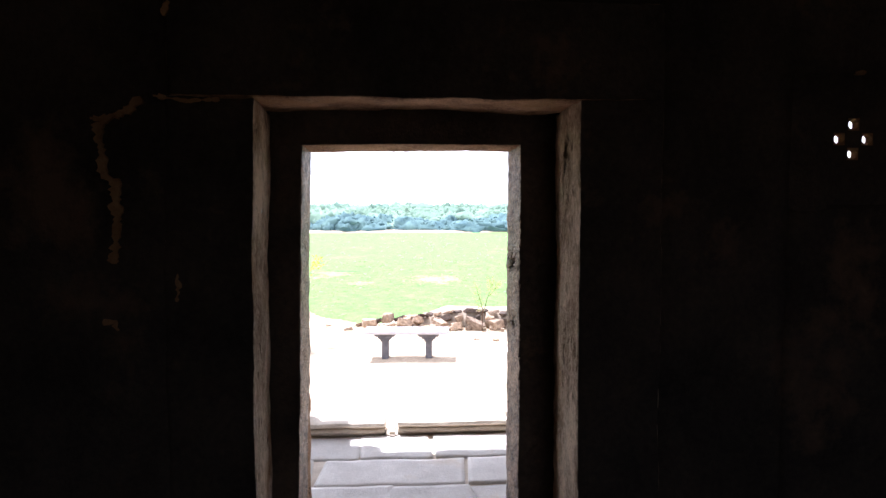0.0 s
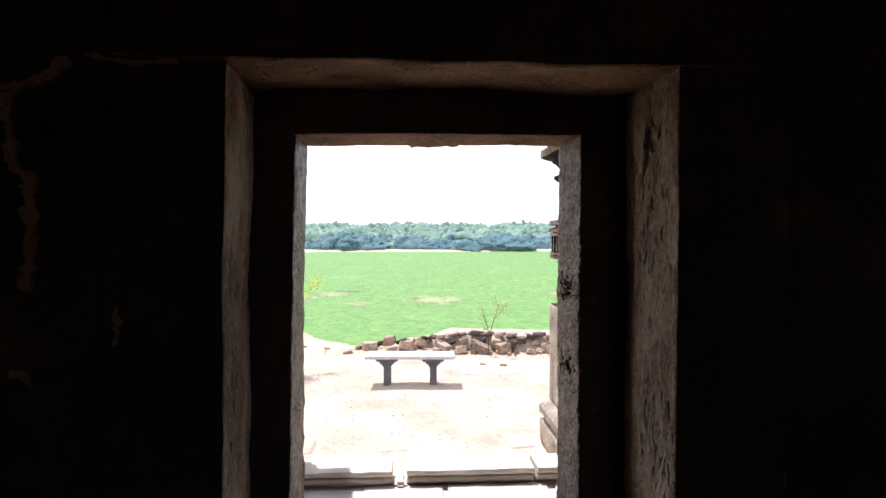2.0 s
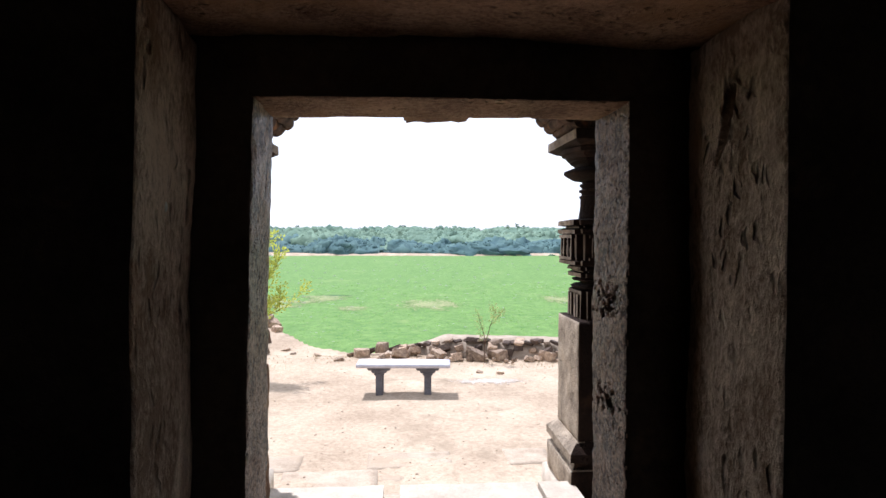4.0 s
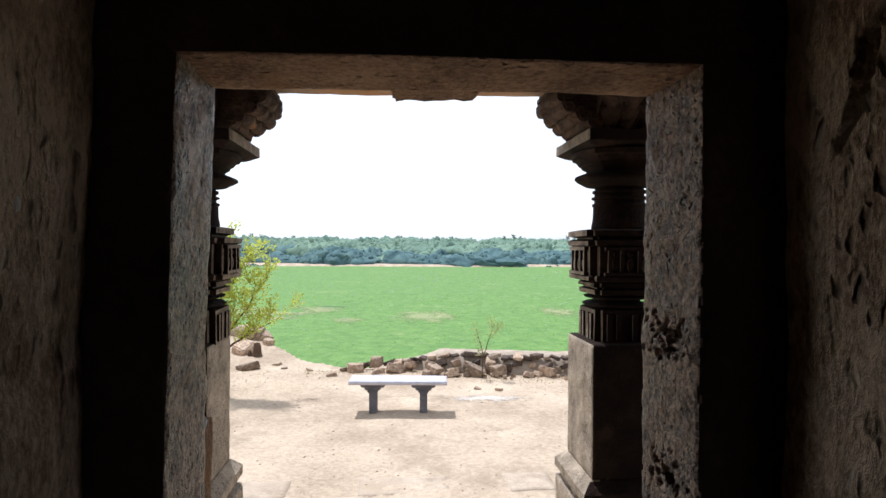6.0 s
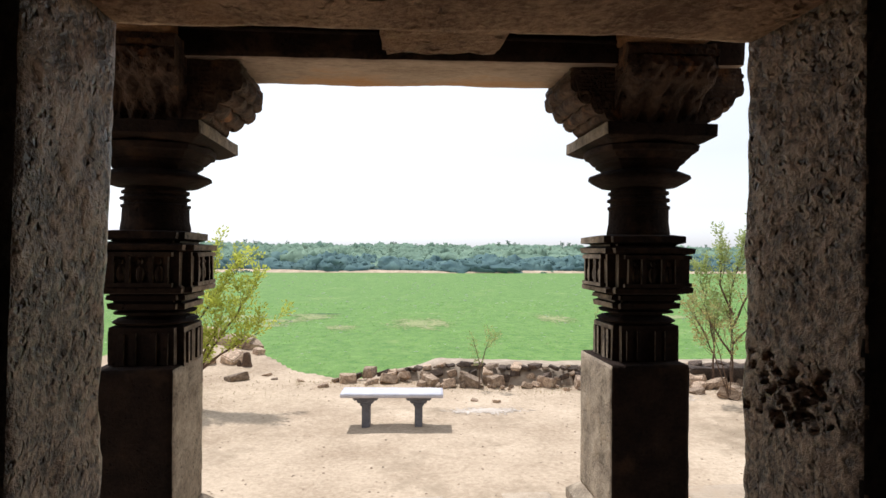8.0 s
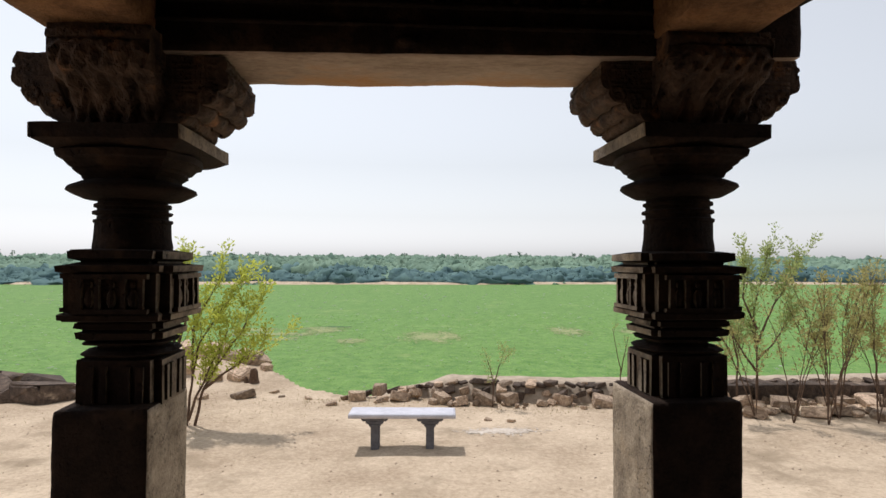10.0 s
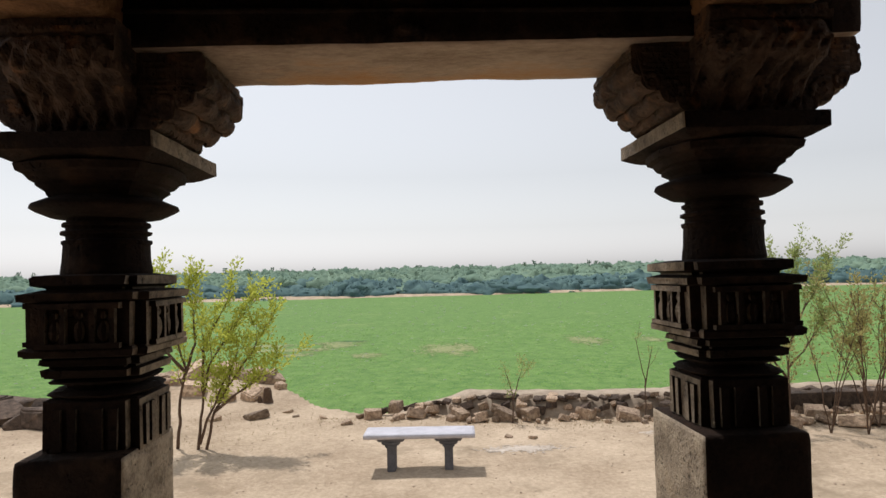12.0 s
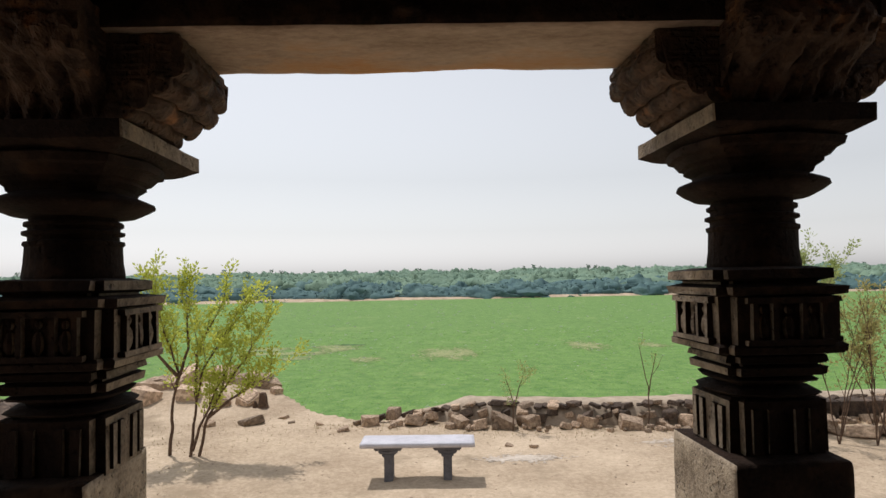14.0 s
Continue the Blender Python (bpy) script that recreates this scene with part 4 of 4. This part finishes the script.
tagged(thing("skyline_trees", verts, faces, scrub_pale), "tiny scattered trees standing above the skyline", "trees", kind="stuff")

# ---- the stone bench ----
def bench():
    b = empty("stone_bench", (0.205, 10.71, YARD))
    b.rotation_euler[2] = radians(-5)
    v, f = rough_block((-0.695, -0.21, 0.430), (0.695, 0.21, 0.485), 0.05, 0.003, 5.0, 0.008)
    thing("top_slab", v, f, bench_top, b, True, "flat pale grey slab seat")
    for x in (-0.36, 0.36):
        leg = empty("leg")
        leg.parent = b
        bm = bmesh.new()
        box(bm, (x - 0.052, -0.11, -0.04), (x + 0.052, 0.11, 0.31), 0.008)
        part("post", bm, bench_leg, leg)
        bm = bmesh.new()
        for k, (w, z) in enumerate(((0.075, 0.300), (0.115, 0.342), (0.170, 0.383))):
            box(bm, (x - w, -0.14 - 0.01 * k, z), (x + w, 0.14 + 0.01 * k, z + 0.05), 0.014)
        part("corbel", bm, bench_leg, leg)
    return tagged(b, "low stone bench with stepped corbel legs on sandy ground", "bench")


bench()

# ---- young trees ----
def young_tree(name, at, stems, leaves, mat, label, seed, leaf_size=0.045, radius=0.03, twigs=5, rise=1.0):
    """stems: lists of (x, y, z) from the root; leaves: how many clusters a metre of twig carries; rise: of the upper stems."""
    rnd = random.Random(seed)
    t = empty(name, at)
    verts, faces, lv, lf = [], [], [], []

    def foliage(p, d, size):
        for _ in range(rnd.randint(9, 16)):
            out = (d * 0.5 + Vector((rnd.uniform(-1, 1), rnd.uniform(-1, 1), rnd.uniform(-0.5, 1)))).normalized()
            side = out.cross(Vector((rnd.uniform(-1, 1), rnd.uniform(-1, 1), rnd.uniform(-1, 1)))).normalized()
            l, w = size * rnd.uniform(0.8, 1.6), size * 0.34
            q = p + out * rnd.uniform(0, 0.12)
            n = len(lv)
            lv.extend([q, q + out * l * 0.5 + side * w, q + out * l, q + out * l * 0.5 - side * w])
            lf.append((n, n + 1, n + 2, n + 3))

    def grow(pts, r0, r1, level, leafy_from):
        fine = []
        for a, b in zip(pts, pts[1:]):
            k = max(2, int((b - a).length / 0.08))
            fine += [a.lerp(b, s / k) for s in range(k)]
        fine.append(pts[-1])
        fine = [p + 0.012 * noise.noise_vector(p * 4 + Vector((seed, 0, 0))) * min(i, 4) / 2 for i, p in enumerate(fine)]
        n = len(fine)
        tube(verts, faces, fine, [r0 + (r1 - r0) * i / (n - 1) for i in range(n)], 6 if level == 0 else 4)
        for i in range(1, n):
            u = i / (n - 1)
            d = (fine[i] - fine[i - 1]).normalized()
            if u > leafy_from and rnd.random() < leaves * 0.08:
                foliage(fine[i], d, leaf_size)
            if level < 2 and u > (0.35 if level == 0 else 0.15) and rnd.random() < (twigs * 0.06 if level == 0 else 0.16):
                out = (d + Vector((rnd.uniform(-1, 1), rnd.uniform(-1, 1), rnd.uniform(-0.1, 0.8))) * 0.75).normalized()
                length = rnd.uniform(0.25, 0.6) * (1.1 - 0.4 * u) * (1 if level == 0 else 0.5)
                mid = fine[i] + out * length * 0.5
                tip = mid + (out + Vector((0, 0, 0.5))).normalized() * length * 0.5
                r = (r0 + (r1 - r0) * u) * 0.5
                grow([fine[i], mid, tip], r, 0.002, level + 1, 0.05)

    for stem in stems:
        grow([Vector((q[0], q[1], q[2] if q[2] < 1 else 1 + (q[2] - 1) * rise)) for q in stem], radius, 0.004, 0, 0.45)
    thing("trunk", verts, faces, bark, t)
    thing("crown", lv, lf, mat, t)
    return tagged(t, label, "tree")


G = "young trees by the bank"
young_tree("young_tree", (-3.29, 12.12, YARD - 0.03), [
    [(0, 0, 0), (0.02, 0, 0.55), (0.10, 0.05, 1.25), (0.00, 0.0, 1.75), (-0.16, 0.0, 2.4), (-0.20, 0.0, 2.95)],
    [(0.08, 0.03, 1.05), (0.22, 0.1, 1.7), (0.20, 0.1, 2.3), (0.25, 0.1, 2.9)],
    [(0.09, 0.04, 1.2), (-0.12, -0.1, 1.6), (-0.30, -0.1, 2.05), (-0.32, -0.1, 2.4)]], 11, leaf, "slender young tree with sparse yellow-green leaves", 4, 0.046, 0.028, 14, 0.75)
young_tree("young_tree", (-2.92, 12.02, YARD - 0.03), [
    [(-0.05, 0, 0), (0.03, 0, 0.8), (0.12, 0, 1.3), (0.38, 0.05, 1.95), (0.65, 0.1, 2.35), (0.78, 0.1, 2.55)],
    [(0.03, 0, 0.85), (0.0, 0.1, 1.6), (0.2, 0.15, 2.2), (0.36, 0.2, 2.65)],
    [(0.07, -0.02, 0), (0.20, -0.05, 0.6), (0.62, -0.05, 1.35), (0.95, 0, 2.0), (1.06, 0, 2.35)],
    [(0.20, -0.05, 0.58), (0.55, -0.1, 0.85), (0.85, -0.1, 1.05), (1.1, -0.1, 1.25)],
    [(-0.02, 0, 0.12), (0.12, -0.1, 0.5), (0.40, -0.1, 1.1), (0.55, -0.1, 1.6)]], 11, leaf, "multi-stemmed young tree with yellow-green leaves, brown stems", 9, 0.046, 0.026, 14, 0.75)
young_tree("young_tree", (6.35, 12.7, YARD - 0.03), [
    [(0, 0, 0), (0.02, 0, 0.9), (0.0, 0.1, 1.7), (0.15, 0.1, 2.5), (0.35, 0.1, 3.2)],
    [(0.02, 0, 1.1), (0.3, 0, 1.9), (0.65, 0, 2.5), (0.8, 0, 3.0)],
    [(0.02, 0, 1.4), (-0.25, 0, 2.1), (-0.2, 0, 2.9)],
    [(0.02, 0, 0.8), (0.45, 0, 1.3), (0.6, 0, 1.8)],
    [(-0.3, 0.1, 0), (-0.28, 0.1, 0.8), (-0.4, 0.1, 1.5), (-0.55, 0.1, 2.2)],
    [(0.0, 0, 0.6), (-0.45, -0.1, 1.2), (-0.75, -0.1, 1.7)]], 12, leaf_dark, "tall slender tree with pale olive leaves behind rubble", 14, 0.042, 0.022, 14, 0.80)
SHRUBS = [(5.75, 11.75, 1.6), (6.2, 11.5, 2.0), (6.65, 11.35, 2.3), (7.1, 11.7, 2.2), (7.5, 11.4, 2.4), (8.0, 11.9, 2.2), (7.3, 12.2, 1.9)]
for i, (x, y, h) in enumerate(SHRUBS):
    rnd = random.Random(50 + i)
    stems = []
    for _ in range(4):
        lx = rnd.uniform(-0.8, 0.8)
        stems.append([(0, 0, 0), (lx * 0.3, 0.0, h * 0.35), (lx * 0.7, rnd.uniform(-0.1, 0.1), h * 0.7), (lx * 1.1, 0, h * rnd.uniform(0.85, 1.0))])
    young_tree("bare_shrub", (x, y, YARD - 0.03), stems, 3.2, leaf_rust, "nearly bare upright shrub with a few dry leaves", 60 + i, 0.040, 0.010, 10)
for x, y, h, s in ((1.78, 12.95, 0.90, 31), (3.92, 12.72, 1.35, 35)):
    young_tree("sapling", (x, y, YARD - 0.02), [[(0, 0, 0), (0.02, 0, h * 0.5), (-0.12, 0, h)], [(0.01, 0, h * 0.4), (0.12, 0, h * 0.75), (0.16, 0, h * 0.9)]], 9.0 if x < 3 else 2.0, leaf_dark, "thin leafy sapling beside the rubble wall", s, 0.034, 0.012, 6)

# ---- loose stones ----
rnd = random.Random(77)
ROCKS = []
for i in range(9):
    bm = bmesh.new()
    for sx, sy, sz in [(a, b, c) for a in (-1, 1) for b in (-1, 1) for c in (-1, 1)]:
        for _ in range(2):
            bm.verts.new((sx * 0.5 * rnd.uniform(0.4, 1), sy * 0.42 * rnd.uniform(0.4, 1), sz * 0.36 * rnd.uniform(0.4, 1)))
    got = bmesh.ops.convex_hull(bm, input=bm.verts)
    bmesh.ops.delete(bm, geom=[q for q in got["geom_interior"] if isinstance(q, bmesh.types.BMVert)], context="VERTS")
    bmesh.ops.bevel(bm, geom=list(bm.edges), offset=0.05, segments=2, affect="EDGES", clamp_overlap=True)
    for q in bm.verts:
        q.co += 0.035 * noise.noise_vector(q.co * 5 + Vector((i, 0, 0))) + 0.015 * noise.noise_vector(q.co * 13)
    me = bpy.data.meshes.new("stone")
    bm.to_mesh(me)
    bm.free()
    me.materials.append(rubble)
    ROCKS.append(me)


DARK = []
for me in ROCKS:
    DARK.append(me.copy())
    DARK[-1].materials.clear()
    DARK[-1].materials.append(rubble_dark)


def stone(parent, x, y, z, s, flat=1.0, kinds=ROCKS):
    ob = new("stone", kinds[rnd.randrange(len(kinds))])
    ob.parent = parent
    ob.matrix_local = pose(x, y, z, rnd.uniform(-20, 20), rnd.uniform(-20, 20), rnd.uniform(0, 360)) @ Matrix.Diagonal((s * rnd.uniform(0.85, 1.2), s * rnd.uniform(0.85, 1.2), s * flat * rnd.uniform(0.85, 1.2), 1))
    return ob


LINE = [(-0.75, 13.75), (0.8, 13.45), (2.2, 13.1), (3.1, 12.95), (4.3, 12.85), (5.6, 12.95), (7.0, 12.8), (9.5, 12.9), (12, 13.2)]


def line_y(x):
    for (x0, y0), (x1, y1) in zip(LINE, LINE[1:]):
        if x <= x1:
            return y0 + (y1 - y0) * (x - x0) / (x1 - x0)
    return LINE[-1][1]


wall = empty("rubble_wall")
tagged(wall, "tumbled low wall of brown rubble stones and dust", "rubble wall")
verts, faces = [], []
cols = stepped([(-0.2, 12, 0.12)])
for x in cols:
    y = line_y(x)
    rise = min(1.0, (x + 0.25) / 1.5)
    for dy, z in ((0.08, YARD - 0.1), (0.18, YARD + 0.10), (0.30, YARD + 0.24), (0.44, YARD + 0.315), (0.80, YARD + 0.325), (1.0, YARD - 0.3), (1.2, YARD - 1.2)):
        q = Vector((x, y + dy, z))
        verts.append(q + Vector((0, 0.05, 0.022)) * noise.noise(q * 3.5) + Vector((0, 0, -0.4 * (1 - rise) if z > YARD else 0)))
for i in range(len(cols) - 1):
    for k in range(6):
        a = i * 7 + k
        faces.append((a, a + 7, a + 8, a + 1))
thing("dusty_core", verts, faces, bank, wall, True, "dusty earth core and flat top")
x = -0.75
while x < 10:
    y = line_y(x)
    s = rnd.uniform(0.16, 0.44)
    stone(wall, x, y + rnd.uniform(-0.16, 0.08), YARD + s * 0.14, s, rnd.uniform(0.75, 1.05))
    x += s * rnd.uniform(0.8, 1.9)
x = -0.6
while x < 10:
    s = rnd.uniform(0.12, 0.30)
    stone(wall, x, line_y(x) + rnd.uniform(0.05, 0.22), YARD + rnd.uniform(0.10, 0.22) - max(0, 1.2 - x) * 0.06, s, 0.85, DARK if rnd.random() < 0.3 else ROCKS)
    x += s * rnd.uniform(0.7, 1.7)
x = 0.1
while x < 10:
    s = rnd.uniform(0.10, 0.28)
    stone(wall, x, line_y(x) + rnd.uniform(0.2, 0.36), YARD + rnd.uniform(0.26, 0.32) - max(0, 1.4 - x) * 0.12, s, 0.5, DARK if rnd.random() < 0.6 else ROCKS)
    x += s * rnd.uniform(0.5, 0.95)
for _ in range(60):
    x = rnd.uniform(-0.6, 9)
    stone(wall, x, line_y(x) - rnd.uniform(0.05, 0.4), YARD + 0.02, rnd.uniform(0.05, 0.16))

# the dark dressed blocks at the wall's far end
x = 5.7
while x < 11.5:
    w = rnd.uniform(0.45, 0.95)
    y = line_y(x + w / 2) - 0.02
    v, f = rough_block((x, y, YARD - 0.05), (x + w - 0.025, y + 0.36, YARD + rnd.uniform(0.27, 0.34)), 0.06, 0.016, 5.0, 0.03)
    thing("wall_block", v, f, rubble_dark, wall)
    x += w
for _ in range(34):
    x = rnd.uniform(5.2, 9.5)
    stone(wall, x, line_y(x) - rnd.uniform(0.15, 1.1), YARD + 0.05, rnd.uniform(0.16, 0.48), 0.55)

# sawn stump on the bank
stump = empty("tree_stump", (-2.66, 15.15, ground_z(-2.66, 15.15) - 0.03))
tagged(stump, "short dark broken tree stump on the bank", "stump")
bm = bmesh.new()
lathe(bm, [(0.13, 0), (0.10, 0.05), (0.085, 0.12), (0.08, 0.24), (0.06, 0.30)], 12)
roughen(bm, 0.018, 9)
part("trunk", bm, bark, stump)
bm = bmesh.new()
lathe(bm, [(0.05, 0), (0.04, 0.10), (0.02, 0.15)], 8, (-0.14, -0.02, 0))
roughen(bm, 0.012, 12)
part("side_shoot", bm, bark, stump)

# ledge of rocks along the bank
for name, spots, label in (("rock_ledge", [(-5.2, 16.3, 0.7), (-4.6, 16.6, 0.9), (-3.9, 16.7, 0.8), (-3.3, 16.8, 0.7), (-2.85, 16.6, 0.55), (-4.2, 15.6, 0.5), (-3.5, 15.3, 0.45), (-3.0, 15.4, 0.5), (-5.0, 15.5, 0.6), (-2.6, 16.1, 0.3)], "ledge of brown rocks at the top of the bank"),
                           ("rock_heap", [(-7.7, 14.4, 1.15), (-7.1, 14.2, 0.9), (-6.6, 14.1, 0.7), (-6.1, 14.0, 0.85), (-8.4, 14.5, 1.2), (-5.7, 14.2, 0.6), (-9.3, 14.6, 1.0), (-6.3, 14.5, 0.9), (-7.4, 14.8, 1.1)], "heap of dark rocks on the bank")):
    heap = empty(name)
    if name == "rock_ledge":
        for lo, hi in (((-3.55, 16.35, -0.95), (-2.80, 16.95, -0.40)), ((-5.3, 15.9, -0.95), (-4.5, 16.6, -0.36)), ((-4.4, 16.3, -0.95), (-3.7, 16.9, -0.47))):
            v, f = rough_block(lo, hi, 0.09, 0.05, 3.0, 0.06)
            thing("ledge_block", v, f, rubble, heap)
    for x, y, s in spots:
        stone(heap, x, y, ground_z(x, y) + s * 0.12, s, 0.75, DARK if name == "rock_heap" else ROCKS)
    tagged(heap, label, "rocks")
loose = [(-0.95, 13.2, 0.22), (-1.4, 13.7, 0.14), (-2.6, 14.0, 0.42), (-3.3, 13.9, 0.24), (-2.1, 14.3, 0.16), (1.55, 12.0, 0.12), (1.9, 11.9, 0.14), (-1.9, 13.9, 0.12), (6.9, 11.9, 0.4), (6.2, 12.1, 0.34), (7.8, 11.6, 0.45), (5.4, 12.2, 0.3)]
for x, y, s in loose:
    ob = stone(None, x, y, ground_z(x, y) + s * 0.08, s, 0.6)
    ob.name = "loose_rock"
    tagged(ob, "loose brown rock lying on sandy ground", "rock", "loose rocks")

# pebbles and clods
verts, faces = [], []
for _ in range(5200):
    y = 5.6 + 9 * rnd.random()
    x = rnd.uniform(-0.75, 0.75) * (y - 1)
    if y > edge_y(x) - 0.2:
        continue
    s = 0.004 + 0.014 * rnd.random() ** 6
    c = Vector((x, y, ground_z(x, y)))
    n = len(verts)
    verts += [c + Vector((s * a * rnd.uniform(0.7, 1.3), s * b * rnd.uniform(0.7, 1.3), s * h)) for a, b, h in ((-1, -1, -0.3), (1, -1, -0.3), (1, 1, -0.3), (-1, 1, -0.3), (-0.5, -0.5, 0.7), (0.6, -0.4, 0.6), (0.5, 0.5, 0.7), (-0.5, 0.5, 0.6))]
    faces += [(n, n + 1, n + 5, n + 4), (n + 1, n + 2, n + 6, n + 5), (n + 2, n + 3, n + 7, n + 6), (n + 3, n, n + 4, n + 7), (n + 4, n + 5, n + 6, n + 7)]
tagged(thing("pebbles", verts, faces, pebble), "scattered pebbles and clods on the sand", "pebbles", kind="stuff")

ragged_patch("dust_patch", 1.6, 11.35, 0.6, 0.2, dust, "pale dusty streak on the sandy ground", 5.0, ground_z, 0.016, 0.004)
ragged_patch("dust_patch", 4.4, 11.9, 0.9, 0.25, dust, "pale dusty streak on the sandy ground", 7.0, ground_z, 0.018, 0.004)

# dry grass along the foot of the wall and round the trees
verts, faces = [], []
for _ in range(2600):
    if rnd.random() < 0.75:
        x = rnd.uniform(-1.5, 9)
        y = line_y(max(x, -0.7)) - abs(rnd.gauss(0, 0.35))
    else:
        x, y = rnd.gauss(-3.2, 1.2), rnd.gauss(13.2, 0.9)
    if y > edge_y(x) - 0.1:
        continue
    b = Vector((x, y, ground_z(x, y) - 0.005))
    h = rnd.uniform(0.015, 0.045)
    a = rnd.uniform(0, math.pi)
    d = Vector((math.cos(a), math.sin(a), 0)) * rnd.uniform(0.004, 0.009)
    tip = b + Vector((rnd.uniform(-0.6, 0.6) * h, rnd.uniform(-0.6, 0.6) * h, h))
    n = len(verts)
    verts += [b - d, b + d, tip]
    faces.append((n, n + 1, n + 2))
tagged(thing("dry_grass", verts, faces, straw), "thin dry grass by the rubble wall", "grass", kind="stuff")

# paving strip below the porch
pave = empty("pavement")
tagged(pave, "half-buried pale paving slabs before the porch", "pavement", kind="structure")
y = 5.5
for depth in (0.55, 0.62, 0.5, 0.58, 0.5):
    x = -2.6 + rnd.uniform(0, 0.3)
    while x < 3.4:
        x1 = x + rnd.uniform(0.5, 1.05)
        z = YARD + 0.016 + rnd.uniform(-0.022, 0.008)
        if rnd.random() < 0.85:
            v, f = rough_block((x + 0.012, y + 0.012, z - 0.09), (x1 - 0.012, y + depth - 0.012, z), 0.08, 0.007, 5.0, 0.006)
            thing("paving_slab", v, f, paving, pave, True)
        x = x1
    y += depth

# the yard and the field lie a little askew to the temple
SKEW = Matrix.Translation((0, 1.9, 0)) @ Matrix.Rotation(radians(1.07), 4, "Z") @ Matrix.Translation((0, -1.9, 0))
for ob in list(bpy.data.objects):
    if ob.name not in TEMPLE and ob.parent is None:
        ob.matrix_basis = SKEW @ ob.matrix_basis
